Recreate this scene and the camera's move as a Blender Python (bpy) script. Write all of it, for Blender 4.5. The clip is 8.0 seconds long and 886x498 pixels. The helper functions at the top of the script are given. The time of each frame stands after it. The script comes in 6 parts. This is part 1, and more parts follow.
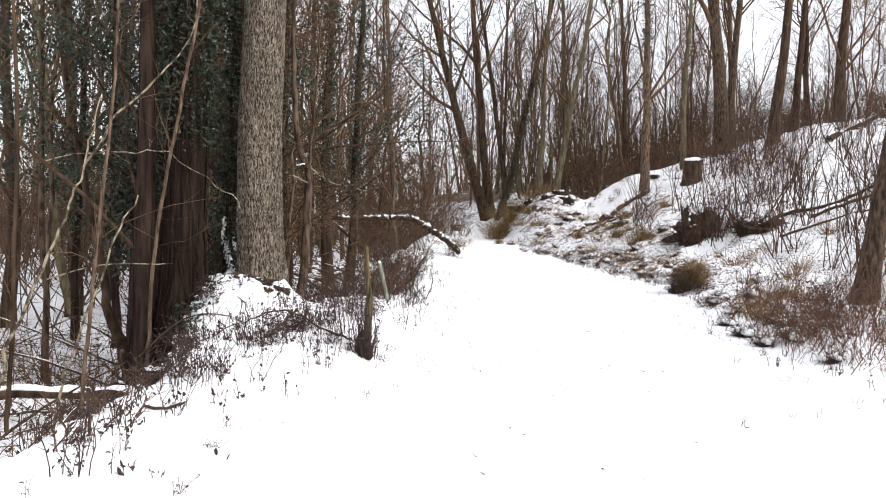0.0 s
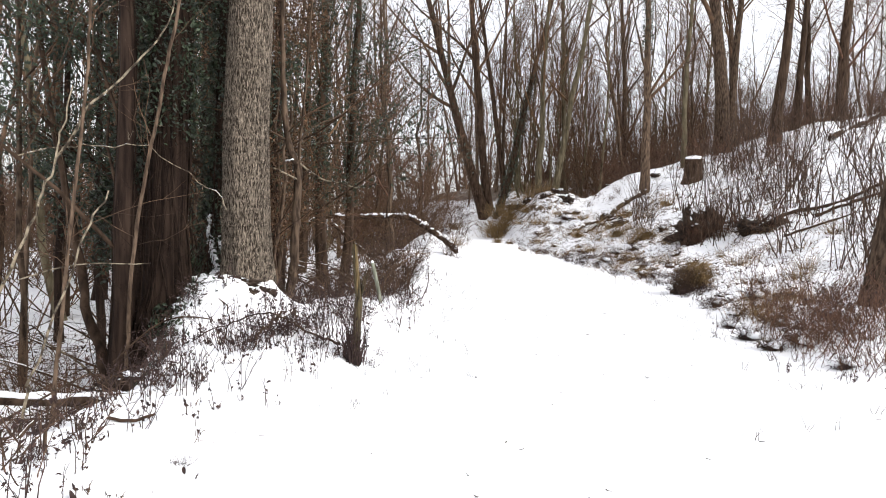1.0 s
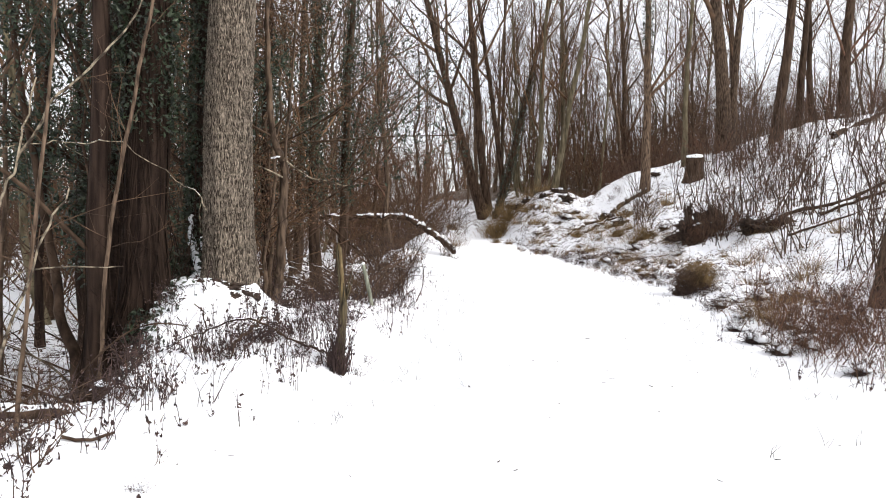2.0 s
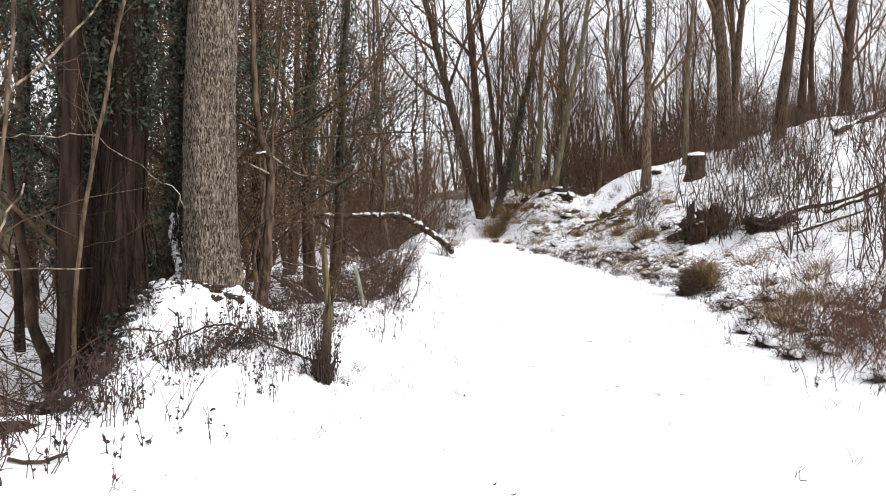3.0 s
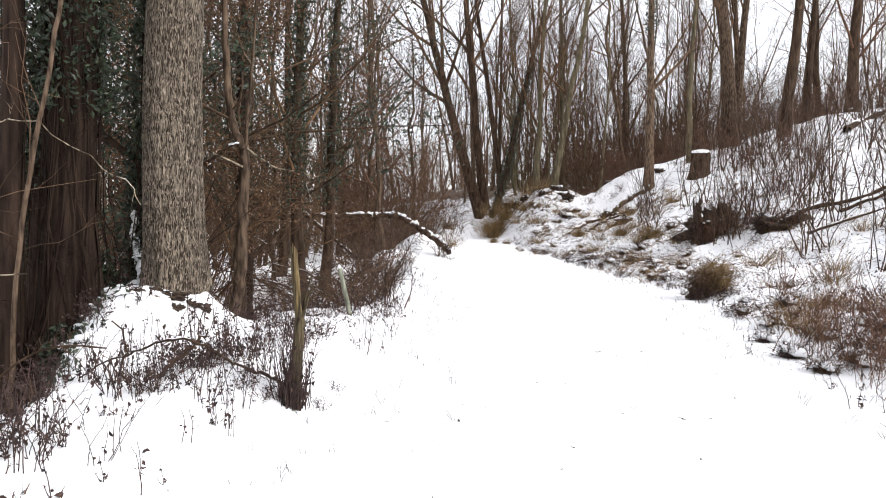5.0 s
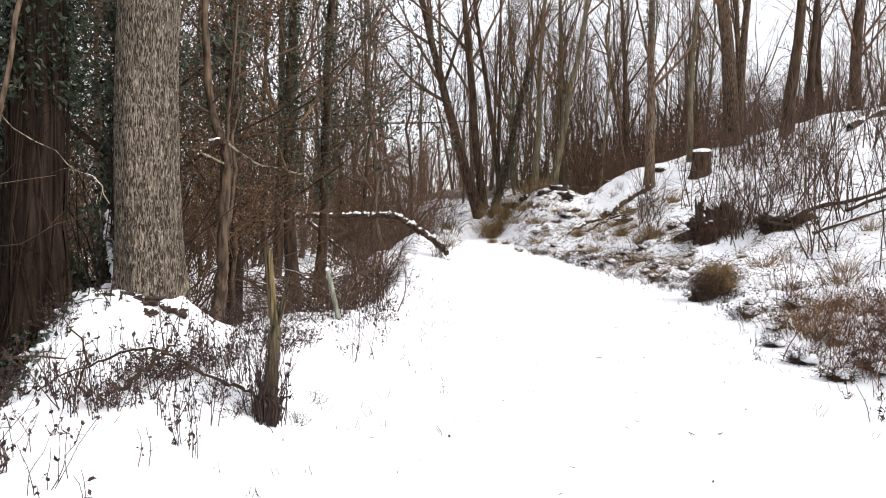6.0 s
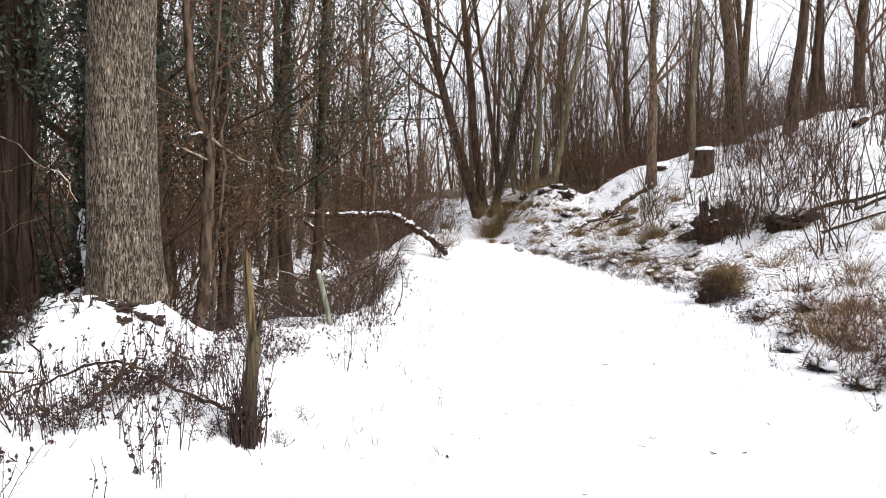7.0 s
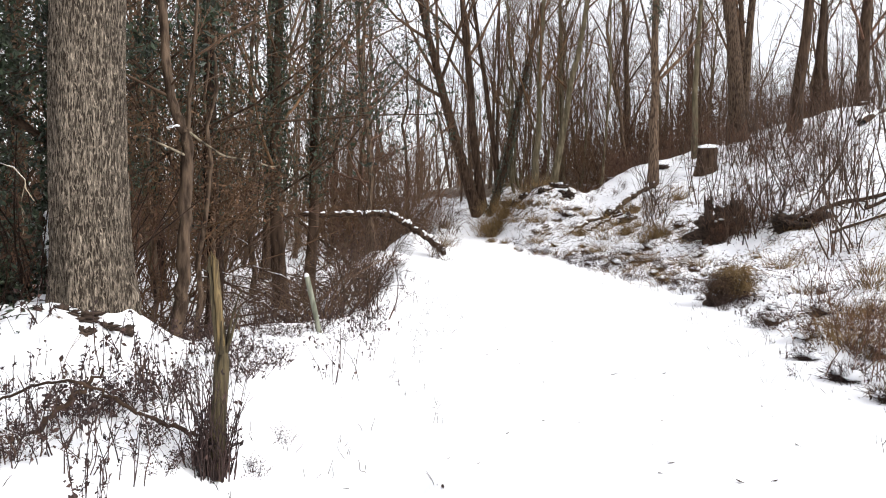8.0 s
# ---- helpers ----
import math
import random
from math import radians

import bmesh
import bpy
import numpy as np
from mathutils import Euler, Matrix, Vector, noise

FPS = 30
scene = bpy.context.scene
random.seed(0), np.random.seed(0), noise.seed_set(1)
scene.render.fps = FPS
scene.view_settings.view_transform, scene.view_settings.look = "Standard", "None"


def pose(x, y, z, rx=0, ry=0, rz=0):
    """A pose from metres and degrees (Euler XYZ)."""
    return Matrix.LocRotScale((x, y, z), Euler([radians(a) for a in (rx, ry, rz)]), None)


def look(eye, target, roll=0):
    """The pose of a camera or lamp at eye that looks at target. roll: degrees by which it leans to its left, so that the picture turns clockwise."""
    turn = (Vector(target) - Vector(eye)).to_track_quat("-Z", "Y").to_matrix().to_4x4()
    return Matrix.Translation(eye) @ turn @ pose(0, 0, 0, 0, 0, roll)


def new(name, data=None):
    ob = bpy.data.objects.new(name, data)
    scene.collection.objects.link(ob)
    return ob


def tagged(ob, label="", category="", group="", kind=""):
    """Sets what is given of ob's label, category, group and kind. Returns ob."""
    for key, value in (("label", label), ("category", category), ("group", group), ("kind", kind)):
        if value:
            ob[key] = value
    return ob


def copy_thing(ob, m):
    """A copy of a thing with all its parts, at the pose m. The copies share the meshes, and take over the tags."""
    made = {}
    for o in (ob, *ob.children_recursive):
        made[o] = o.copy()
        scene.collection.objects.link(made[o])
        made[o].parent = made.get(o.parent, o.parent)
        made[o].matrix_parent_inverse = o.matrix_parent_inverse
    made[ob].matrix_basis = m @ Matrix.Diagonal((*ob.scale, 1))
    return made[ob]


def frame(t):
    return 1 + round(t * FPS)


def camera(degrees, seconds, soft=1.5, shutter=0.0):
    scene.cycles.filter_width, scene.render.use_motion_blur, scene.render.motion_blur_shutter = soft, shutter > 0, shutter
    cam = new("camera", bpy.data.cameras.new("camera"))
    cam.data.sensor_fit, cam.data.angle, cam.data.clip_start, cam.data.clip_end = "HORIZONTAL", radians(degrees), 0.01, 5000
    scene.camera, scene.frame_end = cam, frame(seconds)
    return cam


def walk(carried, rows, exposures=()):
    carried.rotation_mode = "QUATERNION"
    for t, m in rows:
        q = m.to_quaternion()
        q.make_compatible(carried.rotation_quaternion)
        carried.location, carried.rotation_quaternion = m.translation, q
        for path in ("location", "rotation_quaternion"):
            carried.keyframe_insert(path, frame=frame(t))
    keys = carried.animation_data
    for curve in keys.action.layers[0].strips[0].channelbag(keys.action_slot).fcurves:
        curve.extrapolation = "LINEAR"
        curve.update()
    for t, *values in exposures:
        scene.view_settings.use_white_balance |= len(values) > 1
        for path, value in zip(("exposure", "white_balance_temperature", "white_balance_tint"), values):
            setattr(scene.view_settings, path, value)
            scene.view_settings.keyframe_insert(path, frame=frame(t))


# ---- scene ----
cam = camera(65.0, 8.0, soft=1.0)
PATH = [
    (0, (-0.22, 0.178, 1.454), (-0.168, 2.176, 1.378), 0.8),
    (0.5, (-0.185, 0.358, 1.458), (-0.133, 2.355, 1.380), 0.9),
    (1, (-0.156, 0.56, 1.446), (-0.101, 2.558, 1.367), 0.9),
    (1.5, (-0.104, 0.76, 1.443), (-0.049, 2.757, 1.365), 0.8),
    (3, (0.01, 1.4, 1.423), (0.067, 3.398, 1.344), 0.6),
    (3.5, (0.037, 1.625, 1.407), (0.095, 3.622, 1.329), 0.5),
    (4, (0.057, 1.849, 1.402), (0.116, 3.847, 1.323), 0.5),
    (4.5, (0.062, 2.043, 1.407), (0.123, 4.041, 1.328), 0.55),
    (6, (0.181, 2.633, 1.401), (0.243, 4.63, 1.323), 0.5),
    (6.5, (0.195, 2.843, 1.395), (0.259, 4.841, 1.317), 0.4),
    (7, (0.21, 3.079, 1.399), (0.274, 5.077, 1.32), 0.4),
    (7.5, (0.232, 3.306, 1.399), (0.297, 5.303, 1.32), 0.3),
    (8, (0.249, 3.571, 1.411), (0.316, 5.568, 1.329), 0.4),
]
walk(cam, [(t, look(eye, target, roll)) for t, eye, target, roll in PATH])
scene.view_settings.exposure = 0.0

# ---- sky and sun: a bright, even winter overcast ----
world = bpy.data.worlds.new("overcast_sky")
scene.world = world
world.use_nodes = True
wn, wl = world.node_tree.nodes, world.node_tree.links
wn.clear()
w_out = wn.new("ShaderNodeOutputWorld")
w_bg = wn.new("ShaderNodeBackground")
w_sky = wn.new("ShaderNodeTexSky")
w_sky.sky_type, w_sky.sun_disc = "NISHITA", False
w_sky.sun_elevation, w_sky.sun_rotation = radians(32), radians(140)
w_co = wn.new("ShaderNodeTexCoord")
w_sep = wn.new("ShaderNodeSeparateXYZ")
w_map = wn.new("ShaderNodeMapRange")
w_map.inputs[1].default_value, w_map.inputs[2].default_value = 0.0, 1.0
w_map.inputs[3].default_value, w_map.inputs[4].default_value = SKY_LOW, SKY_HIGH = 1.0, 1.4
w_noise = wn.new("ShaderNodeTexNoise")
w_noise.inputs["Scale"].default_value, w_noise.inputs["Detail"].default_value = 2.2, 4.0
w_tone = wn.new("ShaderNodeMix")
w_tone.data_type = "RGBA"
w_tone.inputs["A"].default_value, w_tone.inputs["B"].default_value = (0.98, 0.975, 1.015, 1), (1.03, 1.0, 1.005, 1)
w_mul = wn.new("ShaderNodeMix")
w_mul.data_type, w_mul.blend_type = "RGBA", "MULTIPLY"
w_mul.inputs["Factor"].default_value = 1.0
w_day = wn.new("ShaderNodeMix")
w_day.data_type, w_day.blend_type = "RGBA", "ADD"
w_day.inputs["Factor"].default_value = 0.04
wl.new(w_co.outputs["Generated"], w_sep.inputs[0])
wl.new(w_co.outputs["Generated"], w_noise.inputs["Vector"])
wl.new(w_sep.outputs["Z"], w_map.inputs[0])
wl.new(w_noise.outputs["Fac"], w_tone.inputs["Factor"])
wl.new(w_tone.outputs["Result"], w_mul.inputs["A"])
wl.new(w_map.outputs[0], w_mul.inputs["B"])
wl.new(w_mul.outputs["Result"], w_day.inputs["A"])
wl.new(w_sky.outputs[0], w_day.inputs["B"])
wl.new(w_day.outputs["Result"], w_bg.inputs["Color"])
w_bg.inputs["Strength"].default_value = 0.95
wl.new(w_bg.outputs[0], w_out.inputs[0])

sun = new("sun", bpy.data.lights.new("sun", "SUN"))
sun.data.energy, sun.data.angle, sun.data.color = 2.7, radians(24), (1.0, 0.97, 0.93)
sun.matrix_world = look((15.5, 0.3, 15), (-2, 9, 0))


# ---- materials ----
def material(name, low, high, scale=(6, 6, 6), rough=0.85, bump=0.4, detail=6.0, spread=0.25, fine=5.0, spec=0.3, high_at=0.65, low_at=0.35, island=False):
    """Two tones mixed by noise at two scales, a random tint for each object or piece, and fine relief."""
    m = bpy.data.materials.new(name)
    m.use_nodes = True
    n, l = m.node_tree.nodes, m.node_tree.links
    bsdf = n["Principled BSDF"]
    bsdf.inputs["Roughness"].default_value = rough
    bsdf.inputs["Specular IOR Level"].default_value = spec
    co = n.new("ShaderNodeTexCoord")
    mp = n.new("ShaderNodeMapping")
    mp.inputs["Scale"].default_value = scale
    l.new(co.outputs["Object"], mp.inputs["Vector"])
    big = n.new("ShaderNodeTexNoise")
    big.inputs["Scale"].default_value, big.inputs["Detail"].default_value = 1.0, detail
    l.new(mp.outputs[0], big.inputs["Vector"])
    ramp = n.new("ShaderNodeValToRGB")
    ramp.color_ramp.elements[0].position, ramp.color_ramp.elements[1].position = low_at, high_at
    ramp.color_ramp.elements[0].color, ramp.color_ramp.elements[1].color = (*low, 1), (*high, 1)
    height = big.outputs["Fac"]
    l.new(height, ramp.inputs[0])
    pick = n.new("ShaderNodeNewGeometry").outputs["Random Per Island"] if island else n.new("ShaderNodeObjectInfo").outputs["Random"]
    hsv = n.new("ShaderNodeHueSaturation")
    tint = n.new("ShaderNodeMapRange")
    tint.inputs[3].default_value, tint.inputs[4].default_value = 1 - spread, 1 + spread
    l.new(pick, tint.inputs[0])
    l.new(tint.outputs[0], hsv.inputs["Value"])
    l.new(ramp.outputs[0], hsv.inputs["Color"])
    l.new(hsv.outputs[0], bsdf.inputs["Base Color"])
    if bump:
        small = n.new("ShaderNodeTexNoise")
        small.inputs["Scale"].default_value, small.inputs["Detail"].default_value = fine, 4.0
        l.new(mp.outputs[0], small.inputs["Vector"])
        add = n.new("ShaderNodeMath")
        add.operation = "MULTIPLY_ADD"
        add.inputs[1].default_value = 0.35
        l.new(small.outputs["Fac"], add.inputs[0])
        l.new(height, add.inputs[2])
        bp = n.new("ShaderNodeBump")
        bp.inputs["Strength"].default_value, bp.inputs["Distance"].default_value = bump, 0.02
        l.new(add.outputs[0], bp.inputs["Height"])
        l.new(bp.outputs[0], bsdf.inputs["Normal"])
    return m


def furrowed_bark(name):
    """Upright wavering ridges round a stout trunk, broken along their length, with dark cracks between."""
    m = bpy.data.materials.new(name)
    m.use_nodes = True
    n, l = m.node_tree.nodes, m.node_tree.links
    bsdf = n["Principled BSDF"]
    bsdf.inputs["Roughness"].default_value, bsdf.inputs["Specular IOR Level"].default_value = 0.92, 0.12

    def calc(op, a, b=0.0, c=0.0):
        k = n.new("ShaderNodeMath")
        k.operation = op
        for socket, value in zip(k.inputs, (a, b, c)):
            if isinstance(value, float):
                socket.default_value = value
            else:
                l.new(value, socket)
        return k.outputs[0]

    co = n.new("ShaderNodeTexCoord").outputs["Object"]
    sep = n.new("ShaderNodeSeparateXYZ")
    l.new(co, sep.inputs[0])

    def grain(scale, detail):
        mp = n.new("ShaderNodeMapping")
        mp.inputs["Scale"].default_value = scale
        tx = n.new("ShaderNodeTexNoise")
        tx.inputs["Scale"].default_value, tx.inputs["Detail"].default_value = 1.0, detail
        l.new(co, mp.inputs["Vector"])
        l.new(mp.outputs[0], tx.inputs["Vector"])
        return tx.outputs["Fac"]

    # interlaced upright ridges that wander, join and break, wrapped round the trunk
    around = calc("ARCTAN2", sep.outputs["X"], calc("MULTIPLY", sep.outputs["Y"], -1.0))
    flat = n.new("ShaderNodeCombineXYZ")
    l.new(around, flat.inputs[0])
    l.new(sep.outputs["Z"], flat.inputs[1])

    def crests(across, along, sharp, seat):
        mp = n.new("ShaderNodeMapping")
        mp.inputs["Scale"].default_value, mp.inputs["Location"].default_value = (across, along, 1), (seat, seat * 1.7, 0)
        tx = n.new("ShaderNodeTexNoise")
        tx.noise_dimensions = "2D"
        tx.inputs["Scale"].default_value, tx.inputs["Detail"].default_value, tx.inputs["Distortion"].default_value = 1.0, 0.6, 0.5
        l.new(flat.outputs[0], mp.inputs["Vector"])
        l.new(mp.outputs[0], tx.inputs["Vector"])
        off = calc("ABSOLUTE", calc("ADD", tx.outputs["Fac"], -0.5))
        return calc("MAXIMUM", calc("MULTIPLY_ADD", off, -sharp, 1.0), 0.0)

    ridge = calc("MAXIMUM", crests(15.0, 8.0, 8.0, 3.0), calc("MULTIPLY", crests(22.0, 11.0, 8.5, 11.0), 0.75))
    height = calc("MULTIPLY", ridge, calc("MINIMUM", calc("MAXIMUM", calc("MULTIPLY_ADD", grain((70, 70, 30), 4.0), 2.0, -0.1), 0.45), 1.15))
    wear = grain((4, 4, 2.2), 4.0)
    ramp = n.new("ShaderNodeValToRGB")
    ramp.color_ramp.elements[0].position, ramp.color_ramp.elements[1].position = 0.12, 0.92
    ramp.color_ramp.elements[0].color, ramp.color_ramp.elements[1].color = (0.036, 0.027, 0.020, 1), (0.50, 0.41, 0.315, 1)
    l.new(calc("MULTIPLY", height, calc("MULTIPLY_ADD", wear, 0.5, 0.72)), ramp.inputs[0])
    l.new(ramp.outputs[0], bsdf.inputs["Base Color"])
    bp = n.new("ShaderNodeBump")
    bp.inputs["Strength"].default_value, bp.inputs["Distance"].default_value = 1.0, 0.035
    l.new(height, bp.inputs["Height"])
    l.new(bp.outputs[0], bsdf.inputs["Normal"])
    return m


M_BARK_BIG = furrowed_bark("furrowed_grey_bark")
M_BARK = material("brown_bark", (0.040, 0.027, 0.019), (0.146, 0.101, 0.069), (20, 20, 4.5), 0.9, 0.8, 6, 0.3, 6, spec=0.12, low_at=0.38, high_at=0.62)
M_BARK_DARK = material("dark_wet_bark", (0.024, 0.015, 0.010), (0.088, 0.057, 0.038), (10, 10, 2.0), 0.9, 0.6, 6, 0.2, 6, spec=0.12)
M_BARK_IVY = material("wet_blackish_bark", (0.014, 0.009, 0.007), (0.046, 0.030, 0.022), (16, 16, 1.6), 0.9, 0.9, 6, 0.2, 6, spec=0.08)
M_BARK_GREEN = material("algae_green_bark", (0.060, 0.049, 0.027), (0.18, 0.148, 0.092), (9, 9, 2.0), 0.9, 0.5, 6, 0.25, 6)
M_PALE = material("pale_dead_wood", (0.045, 0.033, 0.022), (0.36, 0.30, 0.21), (16, 16, 10), 0.85, 0.5, 6, 0.1, 6, low_at=0.42, high_at=0.60)
M_TWIG = material("brown_twig", (0.052, 0.031, 0.018), (0.148, 0.089, 0.053), (3, 3, 3), 0.85, 0.0, 3, 0.35, island=True)
M_TWIG_RED = material("reddish_twig", (0.060, 0.032, 0.020), (0.158, 0.083, 0.052), (3, 3, 3), 0.85, 0.0, 3, 0.35, island=True)
M_TWIG_OCHRE = material("ochre_twig", (0.058, 0.032, 0.016), (0.150, 0.084, 0.042), (3, 3, 3), 0.85, 0.0, 3, 0.35, island=True)
M_WEED = material("dead_weed_stalk", (0.020, 0.013, 0.012), (0.075, 0.046, 0.040), (20, 20, 8), 0.9, 0.0, 3, 0.4, island=True)
M_STEM = material("dark_shrub_stem", (0.032, 0.019, 0.012), (0.105, 0.063, 0.041), (5, 5, 5), 0.85, 0.0, 3, 0.35, island=True)
M_GRASS = material("dry_grass", (0.085, 0.052, 0.022), (0.31, 0.205, 0.095), (4, 4, 4), 0.85, 0.0, 3, 0.4, island=True)
M_RUST = material("rusty_dead_grass", (0.080, 0.046, 0.023), (0.30, 0.180, 0.088), (4, 4, 4), 0.85, 0.0, 3, 0.4, island=True)
M_LEAF = material("withered_leaf", (0.017, 0.011, 0.011), (0.080, 0.046, 0.038), (9, 9, 9), 0.8, 0.0, 3, 0.5, island=True)
M_IVY = material("ivy_leaf", (0.009, 0.015, 0.007), (0.036, 0.052, 0.026), (5, 5, 5), 0.45, 0.0, 3, 0.5, island=True, spec=0.4)
M_BROWN_LEAF = material("hanging_brown_leaf", (0.050, 0.028, 0.015), (0.17, 0.098, 0.056), (7, 7, 7), 0.8, 0.0, 3, 0.5, island=True)
M_SOIL = material("frozen_soil", (0.018, 0.012, 0.009), (0.070, 0.048, 0.035), (9, 9, 9), 0.95, 0.9, 8, 0.2, 5)
M_POST = material("weathered_post_wood", (0.014, 0.011, 0.006), (0.110, 0.085, 0.045), (60, 60, 4), 0.9, 0.7, 6, 0.1, 6)
M_POST_SPLIT = material("split_post_wood", (0.035, 0.024, 0.011), (0.26, 0.185, 0.085), (70, 70, 4), 0.85, 0.8, 6, 0.1, 6)
M_STAKE = material("grey_green_stake", (0.10, 0.105, 0.075), (0.30, 0.31, 0.24), (20, 20, 4), 0.85, 0.4, 6, 0.1, 6)


def snow_material(name, litter):
    """Fresh snow; with litter, dead leaves and soil show through where the 'bare' attribute is high."""
    m = bpy.data.materials.new(name)
    m.use_nodes = True
    n, l = m.node_tree.nodes, m.node_tree.links
    bsdf = n["Principled BSDF"]
    bsdf.inputs["Roughness"].default_value = 0.7
    bsdf.inputs["Specular IOR Level"].default_value = 0.25
    co = n.new("ShaderNodeTexCoord")
    grain = n.new("ShaderNodeTexNoise")
    grain.inputs["Scale"].default_value, grain.inputs["Detail"].default_value = 55.0, 5.0
    soft = n.new("ShaderNodeTexNoise")
    soft.inputs["Scale"].default_value, soft.inputs["Detail"].default_value = 5.0, 4.0
    tone = n.new("ShaderNodeValToRGB")
    tone.color_ramp.elements[0].position, tone.color_ramp.elements[1].position = 0.3, 0.7
    tone.color_ramp.elements[0].color, tone.color_ramp.elements[1].color = (0.83, 0.85, 0.885, 1), (0.90, 0.905, 0.92, 1)
    bp = n.new("ShaderNodeBump")
    bp.inputs["Strength"].default_value, bp.inputs["Distance"].default_value = 0.35, 0.02
    mix_h = n.new("ShaderNodeMath")
    mix_h.operation = "MULTIPLY_ADD"
    mix_h.inputs[1].default_value = 0.25
    for tex in (grain, soft):
        l.new(co.outputs["Object"], tex.inputs["Vector"])
    l.new(soft.outputs["Fac"], tone.inputs[0])
    l.new(grain.outputs["Fac"], mix_h.inputs[0])
    l.new(soft.outputs["Fac"], mix_h.inputs[2])
    l.new(mix_h.outputs[0], bp.inputs["Height"])
    l.new(bp.outputs[0], bsdf.inputs["Normal"])
    if not litter:
        l.new(tone.outputs[0], bsdf.inputs["Base Color"])
        return m
    att = n.new("ShaderNodeAttribute")
    att.attribute_name = "bare"
    patch = n.new("ShaderNodeTexNoise")
    patch.inputs["Scale"].default_value, patch.inputs["Detail"].default_value, patch.inputs["Roughness"].default_value = 3.2, 9.0, 0.68
    leafy = n.new("ShaderNodeTexVoronoi")
    leafy.inputs["Scale"].default_value = 22.0
    l.new(co.outputs["Object"], patch.inputs["Vector"])
    l.new(co.outputs["Object"], leafy.inputs["Vector"])
    s1 = n.new("ShaderNodeMath")
    s1.operation = "ADD"
    l.new(patch.outputs["Fac"], s1.inputs[0])
    l.new(att.outputs["Fac"], s1.inputs[1])
    edge = n.new("ShaderNodeMapRange")
    edge.inputs[1].default_value, edge.inputs[2].default_value = 0.98, 1.04
    l.new(s1.outputs[0], edge.inputs[0])
    brown = n.new("ShaderNodeValToRGB")
    brown.color_ramp.elements[0].color, brown.color_ramp.elements[1].color = (0.03, 0.021, 0.015, 1), (0.17, 0.115, 0.07, 1)
    l.new(leafy.outputs["Color"], brown.inputs[0])
    mixc = n.new("ShaderNodeMix")
    mixc.data_type = "RGBA"
    l.new(edge.outputs[0], mixc.inputs["Factor"])
    l.new(tone.outputs[0], mixc.inputs["A"])
    l.new(brown.outputs[0], mixc.inputs["B"])
    l.new(mixc.outputs["Result"], bsdf.inputs["Base Color"])
    return m


M_SNOW = snow_material("snow", False)
M_GROUND = snow_material("snow_over_leaf_litter", True)


# ---- the lie of the land ----
def step(a, b, x):
    t = np.clip((x - a) / (b - a), 0, 1)
    return t * t * (3 - 2 * t)


def value_noise(x, y, seed=0):
    xi, yi = np.floor(x).astype(np.int64), np.floor(y).astype(np.int64)
    fx, fy = x - xi, y - yi
    fx, fy = fx * fx * (3 - 2 * fx), fy * fy * (3 - 2 * fy)

    def cell(i, j):
        h = (i * 374761393 + j * 668265263 + seed * 974634777) & 0xFFFFFFFF
        h = ((h ^ (h >> 13)) * 1274126177) & 0xFFFFFFFF
        return ((h ^ (h >> 16)) & 0xFFFF) / 65535.0
    top = cell(xi, yi) * (1 - fx) + cell(xi + 1, yi) * fx
    low = cell(xi, yi + 1) * (1 - fx) + cell(xi + 1, yi + 1) * fx
    return (top * (1 - fy) + low * fy) * 2 - 1


def lumps(x, y, size, seed, octaves=3):
    total, amp = 0.0, 1.0
    for k in range(octaves):
        total = total + amp * value_noise(x / size * 2 ** k + 17.3 * k, y / size * 2 ** k - 5.1 * k, seed + k)
        amp *= 0.5
    return total / 1.75


def track_left(y):
    return np.interp(y, [0, 4.7, 7, 10, 13, 23, 36, 45, 70, 120], [-2.5, -1.7, -0.75, -0.5, -0.2, 0.7, 1.5, 1.6, -4, -14])


def track_right(y):
    return np.interp(y, [0, 5.4, 10, 16, 21, 29, 36, 45, 70, 120], [2.9, 3.5, 4.5, 5.5, 5.2, 4.5, 3.7, 3.3, -1, -9])


def track_z(y):
    return np.interp(y, [0, 5, 11, 16, 22, 30, 36, 45, 60, 120], [0, -0.07, -0.215, -0.09, 0.04, 0.22, 0.62, 2.15, 2.6, 3.0])


def brink(y):
    return np.interp(y, [0, 5, 6.2, 7.2, 9.0, 10.2, 12, 14, 20, 26, 36, 45, 60, 120], [-2.7, -2.48, -2.32, -2.36, -2.9, -2.0, -0.85, -0.45, -0.1, 0.1, 1.0, 1.6, -3, -20])


FOOTPRINTS = [(2.05, 4.45, 0.2), (2.35, 4.75, 0.1), (2.6, 4.35, -0.3), (2.75, 4.9, 0.1), (2.5, 5.2, 0.2), (1.75, 4.2, 0.0), (2.9, 5.6, 0.3), (0.23, 7.6, 0.1), (0.59, 9.5, 0.0), (2.2, 5.7, -0.2), (-0.55, 7.25, 1.4)]


